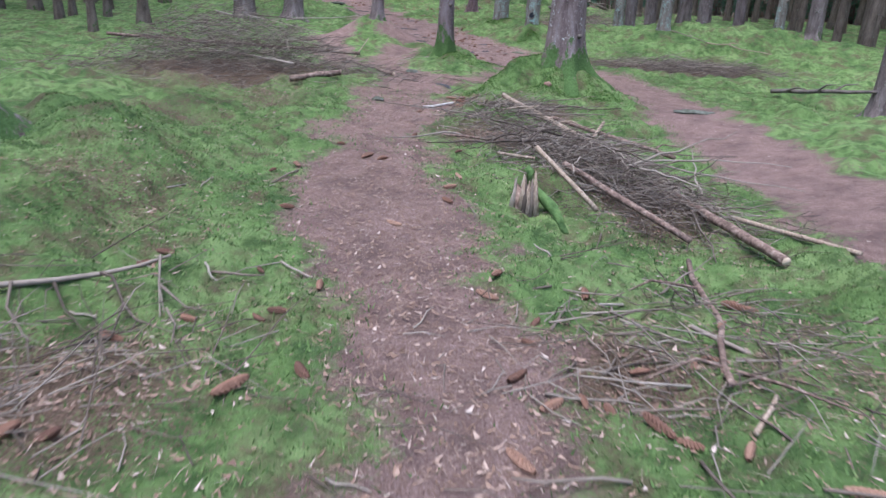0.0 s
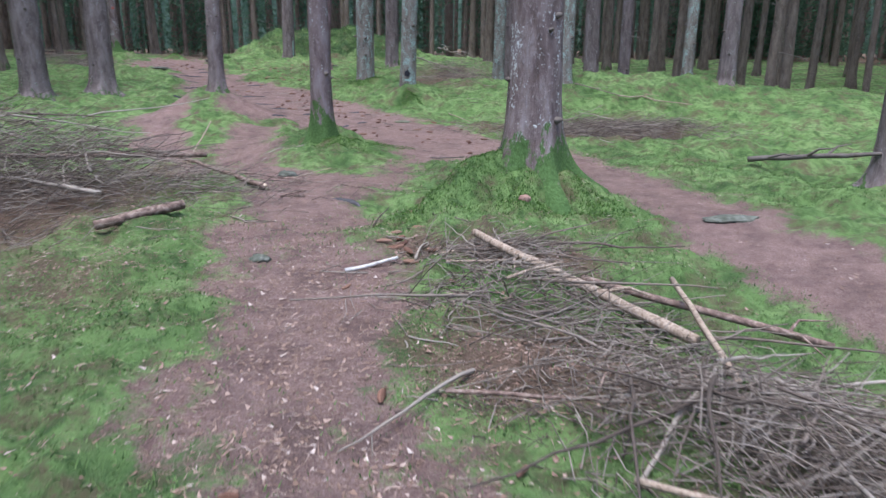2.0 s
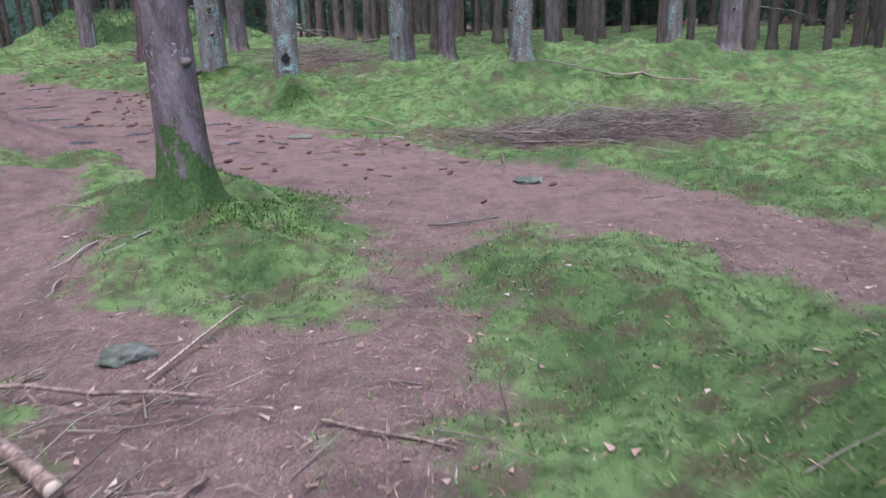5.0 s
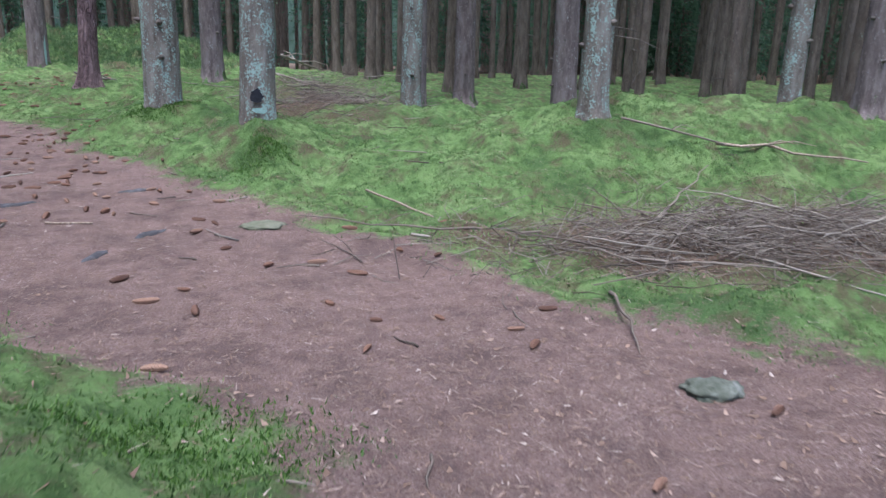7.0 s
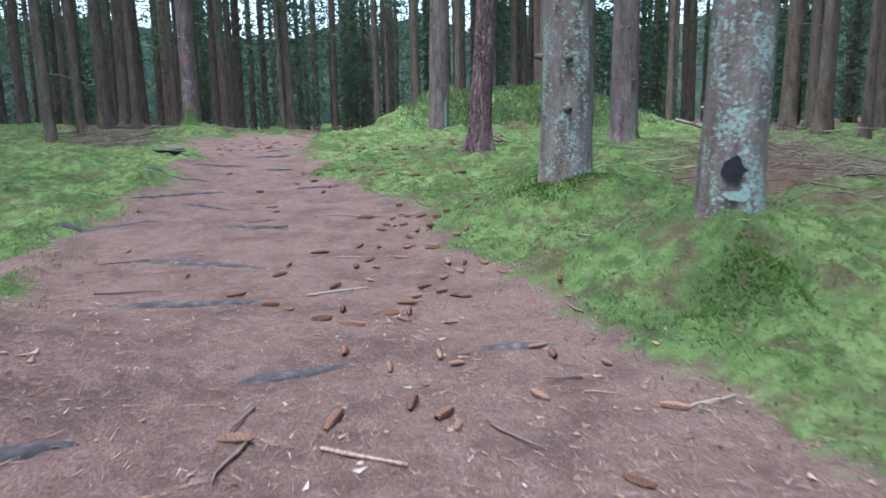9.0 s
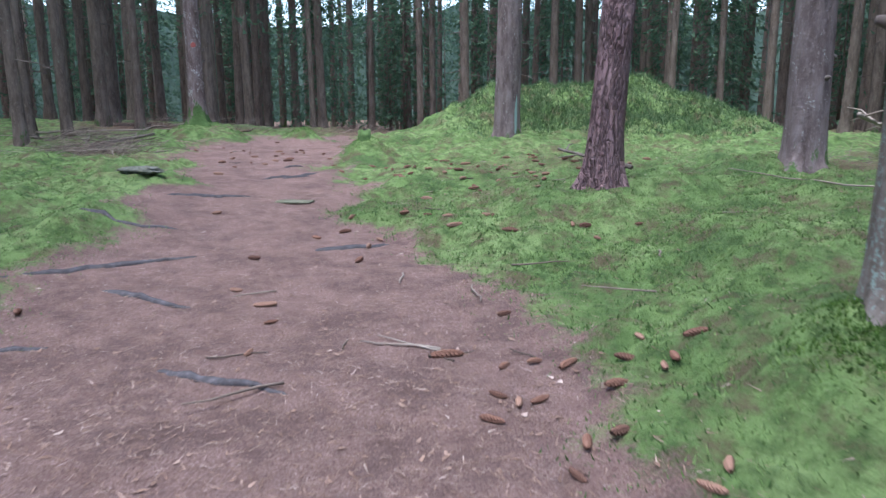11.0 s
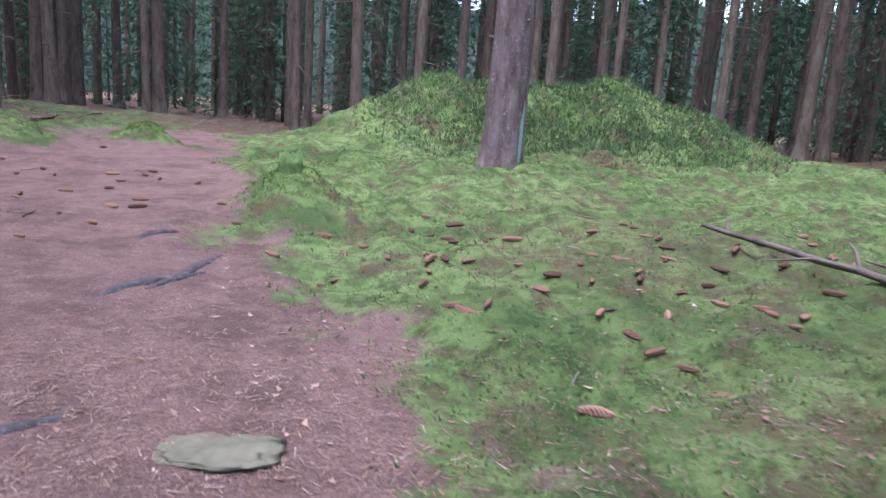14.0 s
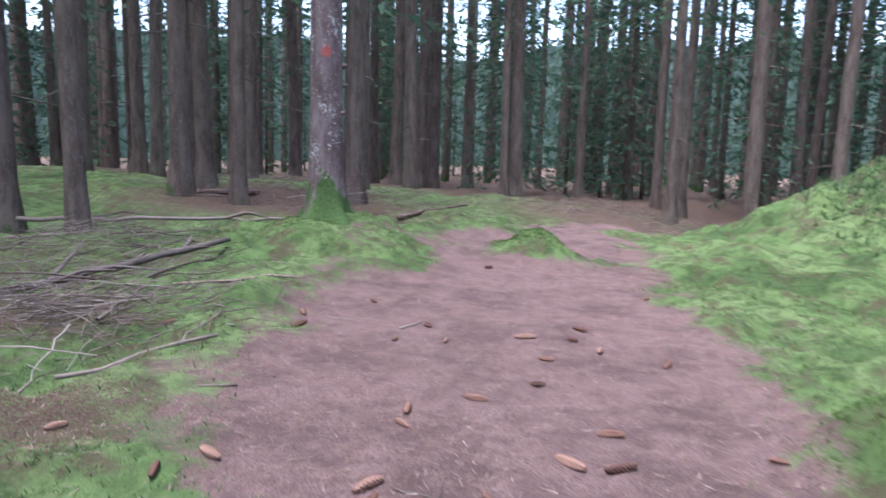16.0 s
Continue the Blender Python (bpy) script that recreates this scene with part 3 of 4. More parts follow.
def wood_tree(kind_seed, r, crown, label, twigs):
    tree = new("spruce_tree")
    tagged(tree, label, "tree", "spruces of the wood")
    part("trunk", trunk_mesh(r, 23, MAT_FARBARK, 100 + kind_seed, sides=12, flare=.35, far=True), tree)
    part("crown", crown, tree, "dark green needle boughs")
    part("twig_fringe", twigs_mesh(r, 1.2, 11, twigs, kind_seed, 1.3), tree, "thin leafless lower branches")["kind"] = "stuff"
    return tree


MODELS = [wood_tree(0, .135, HIGH_CROWNS[0], "tall straight brown spruce with a bare trunk", 26),
          wood_tree(1, .165, HIGH_CROWNS[1], "tall straight brown spruce with a bare trunk", 26),
          wood_tree(2, .1, HIGH_CROWNS[2], "slim brown spruce with dead lower branches", 30),
          wood_tree(3, .14, LOW_CROWNS[0], "spruce with green boughs reaching low", 16),
          wood_tree(4, .11, LOW_CROWNS[1], "slim spruce with green boughs reaching low", 16),
          wood_tree(5, .15, LOW_CROWNS[2], "spruce with green boughs above bare dead twigs", 20)]
YOUNG = []
for i in range(3):
    y_tree = new("young_spruce")
    tagged(y_tree, "young dark green spruce in the undergrowth", "tree", "young spruces")
    part("trunk", mesh_from("trunk", *tube([(0, 0, -.3), (0, 0, 3), (0, 0, 5.8 + 1.5 * i)], [.06, .035, .006], 8), [MAT_FARBARK]), y_tree)
    part("crown", YOUNG_CROWNS[i], y_tree)
    YOUNG.append(y_tree)


def open_ground(x, y):
    """Where no tree of the wood stands: trails, banks and clearings."""
    if y < 15:
        return -9.5 < x < 11
    if y < 27:
        return -8 < x < (10.5 if y < 18.5 else 8.4)
    if y < 36:
        return -8.5 + .1 * (y - 27) < x < 7.5
    if y < 41:
        return -7.5 < x < 7
    return False


rng = random.Random(3)
spots = []
for gy in range(-6, 28):
    for gx in range(-21, 22):
        x, y = gx * 2.2 + rng.uniform(-1.1, 1.1), gy * 2.2 + 3 + rng.uniform(-1.1, 1.1)
        if open_ground(x, y) or math.hypot(x, y - 20) > 46 or (y < -4 and abs(x) < 2.5):
            continue
        spots.append((x, y))
spots.sort(key=lambda p: math.hypot((p[0] + 1) * 1.2, p[1] - 25))
used = set()
for x, y in spots[:290]:
    far = math.hypot(x + 1, y - 22)
    low = rng.random() < (.1 if far < 22 else .45)
    k = rng.choice((3, 4, 5)) if low else rng.choice((0, 0, 1, 2, 2))
    m = pose(x, y, height(x, y), rng.uniform(-1.2, 1.2), rng.uniform(-1.2, 1.2), rng.uniform(0, 360))
    s = rng.uniform(.85, 1.15)
    if k in used:
        tree = copy_thing(MODELS[k], m)
        tree.scale = (s, s, 1)
    else:
        used.add(k)
        MODELS[k].matrix_basis = m


def far_woods(places):
    """The trees beyond, too far to tell apart: trunks in one mesh, boughs in another."""
    trunks, needles = [], []
    crowns = []
    for me in LOW_CROWNS + YOUNG_CROWNS:
        co = np.empty(len(me.vertices) * 3, np.float32)
        me.vertices.foreach_get("co", co)
        crowns.append(co.reshape(-1, 3))
    for x, y in places:
        z, r = height(x, y), rng.uniform(.09, .2)
        trunks.append(tube([(x, y, z - .3), (x + .05, y, z + 6), (x, y, z + 20)], [r, r * .85, r * .3], 8, caps=False))
        a = rng.uniform(0, 6.28)
        c, s = math.cos(a), math.sin(a)
        if rng.random() < .45:
            continue
        v = crowns[rng.randrange(6)]
        needles.append(np.stack([c * v[:, 0] - s * v[:, 1] + x, s * v[:, 0] + c * v[:, 1] + y, v[:, 2] + z], 1))
    v, f = joined(trunks)
    tagged(new("far_trunks", mesh_from("far_trunks", v, f, [MAT_FARBARK])), "trunks of the distant spruce wood", "woods", kind="stuff")
    v = np.concatenate(needles)
    tagged(new("far_boughs", mesh_from("far_boughs", v, np.arange(len(v)).reshape(-1, 3), [MAT_NEEDLES], smooth=False)), "green boughs of the distant spruce wood", "woods", kind="stuff")


far_woods(spots[290:])


def backdrop():
    """The dark wall of the wood, far off."""
    n, verts, faces = 96, [], []
    rb = random.Random(8)
    for k in range(n):
        a = 6.28319 * k / n
        for z in (-6, 6.5 + 3 * rb.random()):
            verts.append((-1 + 57 * math.sin(a), 25 + 57 * math.cos(a), z))
    for k in range(n):
        a, b = 2 * k, 2 * ((k + 1) % n)
        faces.append((a, b, b + 1, a + 1))
    m = plain_material("distant_wood", [(0.3, (0.035, 0.06, 0.045)), (0.5, (0.07, 0.115, 0.085)), (0.7, (0.13, 0.19, 0.14))], 1.6, relief=0, stretch=(1, 1, .35))
    tagged(new("backdrop", mesh_from("backdrop", verts, faces, [m])), "dim green distance of the spruce wood", "backdrop", kind="structure")


backdrop()
used = set()
for i in range(155):
    a = rng.uniform(-1.0, 1.25) if i < 110 else rng.uniform(.6, 1.5)
    d = rng.uniform(27, 47)
    x, y = -1 + d * math.sin(a), 18 + d * math.cos(a)
    m = pose(x, y, height(x, y) - .1, 0, 0, rng.uniform(0, 360))
    if i % 3 in used:
        copy_thing(YOUNG[i % 3], m)
    else:
        used.add(i % 3)
        YOUNG[i % 3].matrix_basis = m

# ---------------------------------------------------------------- marks on trunks


def paint_patch(name, parent, radius, z, angle, w, h, mat, label, seed):
    """An uneven patch of paint that lies 4 mm off the bark."""
    rs = random.Random(seed)
    n, verts, faces = 18, [], []
    verts.append((radius, 0, z))
    for ring in (.55, 1):
        for k in range(n):
            a = 2 * math.pi * k / n
            q = ring * (.75 + .4 * rs.random())
            du, dz = w / 2 * q * math.cos(a), h / 2 * q * math.sin(a)
            verts.append((radius * math.cos(du / radius), radius * math.sin(du / radius), z + dz))
    for k in range(n):
        j = (k + 1) % n
        faces += [(0, 1 + k, 1 + j), (1 + k, 1 + n + k, 1 + n + j), (1 + k, 1 + n + j, 1 + j)]
    return part(name, mesh_from(name, verts, faces, [mat]), parent, label, pose(0, 0, 0, 0, 0, angle))


paint_patch("paint_mark", BLACK, .200, .36, -105, .15, .15, MAT_BLACK, "black paint mark", 1)
paint_patch("lichen_patch", BLACK, .208, .22, -97, .16, .06, MAT_RESIN, "pale blue-green patch", 2)
paint_patch("paint_mark", RED, .166, 1.55, -65, .1, .11, MAT_RED, "faded red paint mark", 3)
paint_patch("lichen_strip", MT, .235, .35, -50, .06, .8, MAT_RESIN, "pale blue-green lichen strip", 6)

# ---------------------------------------------------------------- sticks, poles and logs


def stick(p, q, r, label, name="fallen_branch", mat=None, lift=(0, 0), wiggle=.03, r_end=None, seed=0, cut=False, category="branch", forks=0, group="", rest=.25):
    """A branch lying from p to q over the ground, with its own bends and forks."""
    rs = random.Random(seed)
    a, b = Vector((*p, height(*p) + r * .6 + lift[0])), Vector((*q, height(*q) + r * .6 + lift[1]))
    ln = (b - a).length
    n = max(4, int(ln / .22))
    side = (b - a).cross(Vector((0, 0, 1))).normalized()
    off = [0] + [rs.uniform(-1, 1) * wiggle * ln for _ in range(n - 1)] + [0]
    pts = []
    for i in range(n + 1):
        t = i / n
        o = (off[max(i - 1, 0)] + off[i] + off[min(i + 1, n)]) / 3
        w = a.lerp(b, t) + side * o
        w.z = max(w.z + rs.uniform(-.2, .4) * wiggle * ln, height(w.x, w.y) + rest * r)
        pts.append(w)
    base = pts[0].copy()
    pts = [w - base for w in pts]
    e = r * .5 if r_end is None else r_end
    pieces = [tube(pts, [.8 * r + .8 * (e - r) * i / n for i in range(n + 1)], 9, .16, rs)]
    v, f = joined(pieces)
    me = mesh_from(name, v, f, [mat or MAT_STICK])
    ob = new(name, me)
    ob.location = base
    tagged(ob, label, category, group)
    for k in range(forks):
        i = rs.randrange(1, n)
        d = (pts[i] - pts[i - 1]).normalized() * .7 + side * rs.choice((-1, 1)) * .7 + Vector((0, 0, rs.uniform(-.05, .4)))
        l2 = ln * rs.uniform(.15, .35)
        mid = pts[i] + d * l2 * .5 + Vector((rs.uniform(-.05, .05), rs.uniform(-.05, .05), .02))
        tip = pts[i] + d * l2 + Vector((0, 0, -.1 * l2))
        tip.z = max(tip.z, height(tip.x + base.x, tip.y + base.y) - base.z)
        part("side_branch", mesh_from("side_branch", *tube([pts[i], mid, tip], [r * .45, r * .3, r * .12], 5, caps=False), [mat or MAT_STICK]), ob)
    if cut:
        d = (pts[1] - pts[0]).normalized()
        v, f = tube([-d * .004, d * .01], [r * .74, r * .74], 12)
        part("sawn_end", mesh_from("sawn_end", v, f, [MAT_CUT]), ob, "pale sawn wood end")
    return ob


stick((.66, 8.05), (1.45, 6.35), .036, "long peeled pale pole lying in the brushwood", "fallen_pole", MAT_PALEWOOD, (.12, .06), .008, .042, 1, forks=2)
stick((1.14, 7.2), (2.3, 6.35), .028, "thin bark-covered pole across the brushwood", "fallen_pole", MAT_BARKLOG, (.12, .14), .01, .028, 2, forks=2)
stick((1.70, 7.1), (1.3, 5.75), .022, "pale bare stick leaning over the poles", "fallen_branch", MAT_PALEWOOD, (.22, .1), .01, .02, 3)
stick((.70, 4.55), (1.1, 4.05), .022, "pale split pole beside the broken stump", "fallen_pole", MAT_PALEWOOD, (.26, .1), .006, .024, 4)
stick((.95, 4.75), (1.75, 3.95), .032, "grey pole half sunk in the moss", "fallen_pole", MAT_BARKLOG, (.1, .05), .008, .03, 5)
stick((2.24, 3.55), (1.92, 5.1), .042, "short brown log at the edge of the moss", "log", MAT_BARKLOG, (.03, .05), .008, .045, 6, cut=True, category="log")
stick((2.3, 4.7), (2.7, 3.55), .026, "pale bare pole lying on moss", "fallen_pole", MAT_PALEWOOD, (.06, .03), .006, .02, 7)
stick((-.86, 10.68), (-2.1, 13.5), .036, "reddish fallen pole reaching onto the footpath", "fallen_pole", MAT_BARKLOG, (.03, .08), .008, .028, 8, cut=True)
stick((-1.48, 9.3), (-2.1, 9.0), .05, "short thick grey log with a sawn end", "log", MAT_BARKLOG, (.06, .03), .004, .05, 9, cut=True, category="log")
stick((-1.5, 11.6), (-5.4, 11.0), .035, "long thin pole lying over the brushwood", "fallen_pole", MAT_BARKLOG, (.2, .45), .006, .03, 10, forks=3)
stick((-2.2, 9.7), (-4.6, 11.8), .025, "thin grey pole across the brushwood", "fallen_pole", MAT_STICK, (.15, .3), .01, .018, 30, forks=2)


def twiggy_branch(label, line, radius, twigs):
    """A bare branch along a line of x, y and height over the ground, with twigs as parts of it."""
    def lay(pts):
        return [Vector((x, y, height(x, y) + h)) for x, y, h in pts]
    main = lay(line)
    base = main[0].copy()
    n = len(main)
    rs = random.Random(17)
    ob = new("fallen_branch", mesh_from("fallen_branch", *tube([p - base for p in main], [radius * (1 - .5 * i / (n - 1)) for i in range(n)], 8, .2, rs), [MAT_STICK]))
    ob.location = base
    tagged(ob, label, "branch")
    for t in twigs:
        pts = [p - base for p in lay(t)]
        k = len(pts)
        part("side_branch", mesh_from("side_branch", *tube(pts, [radius * .5 * (1 - .75 * i / (k - 1)) for i in range(k)], 6, .2, rs, caps=False), [MAT_STICK]), ob)
    return ob


twiggy_branch("pale grey dead branch with many bare twigs on the moss", [(-1.95, 1.74, .03), (-1.76, 1.85, .04), (-1.58, 1.96, .03), (-1.44, 2.09, .05), (-1.31, 2.16, .05), (-1.19, 2.22, .06)], .015,
              [[(-1.45, 2.08, .05), (-1.36, 2.0, .06), (-1.29, 1.92, .05), (-1.25, 1.7, .04), (-1.2, 1.45, .03), (-1.17, 1.27, .02)], [(-1.59, 1.95, .03), (-1.5, 1.84, .05), (-1.36, 1.73, .03)],
               [(-1.23, 2.2, .06), (-1.19, 2.06, .04), (-1.12, 1.92, .03)], [(-1.72, 1.87, .04), (-1.66, 1.72, .05), (-1.5, 1.56, .03), (-1.42, 1.42, .02)], [(-1.29, 1.92, .05), (-1.2, 1.82, .04), (-1.02, 1.75, .02)],
               [(-1.25, 1.7, .04), (-1.34, 1.56, .03), (-1.46, 1.44, .02)], [(-1.19, 2.06, .04), (-1.04, 1.96, .03), (-.93, 1.97, .02)], [(-1.12, 1.95, .03), (-1.03, 1.8, .03), (-.98, 1.62, .02)]])
stick((1.6, 3.5), (1.1, 1.4), .022, "long mossy brown branch lying in the litter", "fallen_branch", MAT_BARKLOG, (.02, .02), .03, .016, 12, forks=3)
stick((1.1, 1.18), (1.24, 1.38), .012, "short pale curved stick", "fallen_branch", MAT_PALEWOOD, (.01, .02), .08, .01, 13)
stick((-.29, 7.81), (.07, 7.82), .02, "strip of bleached pale bark lying on the footpath", "bark_strip", MAT_BLEACHED, (-.01, .03), .05, .012, 14, category="bark")
stick((-1.16, 11.51), (-.37, 11.1), .013, "thin forked twig across the footpath", "fallen_branch", MAT_BARKLOG, (.02, .02), .03, .008, 15, forks=2)
stick((-.58, 11.36), (-.12, 11.93), .009, "thin pale twig lying on the moss", "fallen_branch", MAT_PALEWOOD, (.02, .03), .02, .006, 41)
stick((-.72, 10.38), (-.47, 10.62), .013, "short bent brown stick on the footpath", "fallen_branch", MAT_BARKLOG, (.01, .02), .05, .009, 42)
stick((-1.36, 10.59), (-1.25, 10.63), .026, "stub of pale bare wood on the moss", "wood_piece", MAT_PALEWOOD, (.01, .01), .02, .02, 43, category="wood")
stick((-1.95, 14.1), (-1.75, 14.9), .016, "curved barkless branch rising from the moss", "fallen_branch", MAT_PALEWOOD, (.02, .38), .06, .01, 44)
stick((-.11, 10.7), (.2, 10.36), .008, "thin brown twig on a scatter of litter", "fallen_branch", MAT_BARKLOG, (.02, .02), .04, .005, 45, forks=4)
stick((1.3, 13.0), (1.75, 12.85), .012, "dark rotten branch lying on the trail", "fallen_branch", MAT_DEADTWIG, (.01, .01), .06, .008, 46, forks=3)
stick((.35, 8.02), (.88, 7.96), .014, "pale thin stick among the litter", "fallen_branch", MAT_PALEWOOD, (.02, .04), .03, .009, 48)
stick((.35, 7.54), (.89, 7.75), .011, "bent pale stick among the litter", "fallen_branch", MAT_PALEWOOD, (.02, .08), .05, .008, 49)
stick((.6, 7.04), (1.0, 7.2), .012, "bowed bare stick in the brushwood", "fallen_branch", MAT_PALEWOOD, (.04, .14), .05, .008, 50)
stick((.19, 7.11), (.42, 7.01), .012, "short pale stick beside the footpath", "fallen_branch", MAT_PALEWOOD, (.01, .02), .03, .01, 51)
stick((-.02, 5.85), (.75, 5.55), .013, "brown bark-covered stick beside the footpath", "fallen_branch", MAT_BARKLOG, (.02, .05), .02, .01, 52, forks=1)
stick((.45, 5.05), (.72, 4.8), .017, "stick of reddish bare wood in the brushwood", "fallen_branch", MAT_PALEWOOD, (.04, .06), .02, .014, 53)
stick((2.64, 18.0), (2.85, 17.05), .013, "pale thin stick on the moss", "fallen_branch", MAT_PALEWOOD, (.02, .02), .03, .01, 16)
stick((5.3, 17.9), (6.0, 17.2), .015, "thin dark branch on the bank", "fallen_branch", MAT_STICK, (.1, .1), .02, .01, 17, forks=2)
stick((6.0, 17.3), (7.3, 16.6), .02, "pale fallen branch on the bank", "fallen_branch", MAT_PALEWOOD, (.05, .1), .03, .01, 18, forks=2)
stick((-.38, 19.66), (-.02, 19.78), .011, "straight brown twig on the trail", "fallen_branch", MAT_STICK, (0, 0), .02, .009, 19)
stick((.15, 17.7), (.45, 17.6), .01, "pale twig on the trail", "fallen_branch", MAT_PALEWOOD, (0, 0), .02, .008, 20)
stick((1.21, 17.1), (1.34, 16.93), .012, "short dark twig on the trail", "fallen_branch", MAT_DEADTWIG, (0, 0), .06, .008, 21)
stick((1.05, 27.1), (.36, 28.75), .033, "dark fallen branch resting on the moss", "fallen_branch", MAT_DEADTWIG, (.03, .06), .015, .02, 22, forks=4)
stick((-8.0, 30.95), (-7.2, 32.8), .048, "dark fallen log lying on the moss", "log", MAT_DEADTWIG, (.0, .04), .018, .03, 23, forks=7, category="log")
stick((-6.3, 29.9), (-5.85, 30.6), .016, "thin brown curved branch beside the trail", "fallen_branch", MAT_STICK, (.02, .02), .05, .012, 24, forks=1)
stick((-6.95, 36.4), (-6.55, 38.4), .035, "fallen branch at the end of the trail", "fallen_branch", MAT_BARKLOG, (.05, .1), .02, .02, 25)
stick((-10.2, 36.6), (-9.6, 37.3), .06, "short sawn log lying in the litter", "log", MAT_BARKLOG, (.03, .03), .01, .055, 26, cut=True, category="log")
stick((-9.8, 33.0), (-7.4, 34.3), .03, "fallen branch beside the marked spruce", "fallen_branch", MAT_STICK, (.1, .08), .02, .02, 27, forks=3)
stick((5.2, 31.5), (6.8, 33.6), .05, "broken fallen stem with bare branches behind the mound", "fallen_branch", MAT_STICK, (.5, .2), .02, .02, 28, forks=6)
stick((3.3, 26.0), (4.7, 25.2), .03, "fallen stem in the brushwood behind the trunks", "fallen_pole", MAT_STICK, (.35, .1), .02, .02, 29, forks=5)
stick((5.5, 12.0), (6.9, 11.1), .05, "dark fallen branch at the foot of a spruce", "fallen_branch", MAT_DEADTWIG, (.05, .35), .02, .03, 31, forks=3)
stick((-6.9, 31.6), (-6.1, 32.0), .014, "pale bent stick beside the trail", "fallen_branch", MAT_PALEWOOD, (.02, .02), .05, .01, 32)


# brushwood: dead branches built once and laid across each other, with a tangle of fine twigs
def brush_mesh(seed):
    rs = random.Random(seed)
    ln = rs.uniform(.6, 1.5)
    n = 7
    pts, y, z = [], 0, 0
    for i in range(n + 1):
        pts.append(Vector((ln * i / n, y, z)))
        y += rs.uniform(-.03, .03) * ln
        z += rs.uniform(-.01, .015) * ln
    v, f = tube(pts, [.0095 - .0065 * i / n for i in range(n + 1)], 6, .25, rs, caps=False)
    return mesh_from("dead_branch", v, f, [MAT_STICK])


BRUSH = [brush_mesh(i) for i in range(12)]


def brush_pile(cx, cy, rx, ry, turn, count, fine, top, seed, group):
    rs = random.Random(seed)
    ct, st = math.cos(radians(turn)), math.sin(radians(turn))

    def spot():
        u, v = rs.gauss(0, .5), rs.gauss(0, .5)
        x, y = cx + ct * u * rx - st * v * ry, cy + st * u * rx + ct * v * ry
        return x, y, top * max(0, 1 - u * u - v * v) * rs.random()

    for i in range(count):
        x, y, lift = spot()
        s = rs.uniform(.6, 1.3)
        ob = new("dead_branch", BRUSH[rs.randrange(12)])
        ob.matrix_basis = pose(x, y, height(x, y) + .015 + lift, rs.uniform(0, 360), rs.uniform(-9, 9), turn + rs.choice((0, 180)) + rs.gauss(0, 75)) @ Matrix.Scale(s, 4)
        tagged(ob, "dry grey leafless branch in a heap of brushwood", "branch", group)
    pieces = []
    for i in range(fine):
        x, y, lift = spot()
        a, ln = radians(turn) + rs.gauss(0, 1.1), rs.uniform(.1, .42)
        z = height(x, y) + .01 + lift
        dx, dy, dz = math.cos(a) * ln, math.sin(a) * ln, rs.gauss(.02, .3) * ln
        z2 = max(z + dz, height(x + dx, y + dy))
        pieces.append(tube([(x, y, z), (x + dx * .5 + rs.gauss(0, .02), y + dy * .5 + rs.gauss(0, .02), (z + z2) / 2 + rs.gauss(.01, .02)), (x + dx, y + dy, z2)], [.0034, .0027, .0012], 4, caps=False))
    v, f = joined(pieces)
    tagged(new("brushwood", mesh_from("brushwood", v, f, [MAT_BRUSH])), "tangle of fine dry twigs", "brushwood", kind="stuff")


brush_pile(1.3, 5.2, 1.2, .75, -42, 55, 2000, .3, 1, "brushwood beside the footpath")
brush_pile(.75, 6.9, 1.0, .6, -50, 20, 700, .06, 2, "brushwood beside the footpath")
brush_pile(.85, 8.0, .55, .3, -10, 8, 260, .05, 14, "brushwood beside the footpath")
brush_pile(-3.3, 10.5, 2.2, 1.25, 8, 45, 4200, .85, 3, "brushwood heap beside the fork")
brush_pile(5.0, 15.75, 2.1, .75, -12, 52, 2400, .3, 4, "brushwood across the trail")
brush_pile(4.3, 24.6, 1.6, 1.3, 20, 14, 700, .3, 5, "brushwood behind the trunks")
brush_pile(5.6, 29, 2.0, 2.0, 40, 8, 500, .35, 6, "brushwood behind the trunks")
brush_pile(-8.4, 32.4, 1.2, 1.4, 30, 12, 500, .2, 7, "brushwood near the marked spruce")
brush_pile(-9, 37.5, 3, 1.6, 0, 6, 650, .35, 8, "brushwood under the far trees")
brush_pile(-3.8, 41, 3, 1.2, 0, 6, 650, .35, 9, "brushwood under the far trees")
brush_pile(-7.2, 30.8, 1.1, 1.0, 40, 16, 600, .16, 12, "brushwood near the marked spruce")
brush_pile(3.6, 22.3, 1.0, 1.2, 40, 8, 350, .15, 13, "brushwood behind the trunks")
brush_pile(1.15, 1.9, .8, 1.0, -60, 4, 230, .02, 10, "brushwood beside the footpath")
brush_pile(-1.35, 1.4, .8, .8, 20, 0, 190, .02, 11, "brushwood beside the footpath")

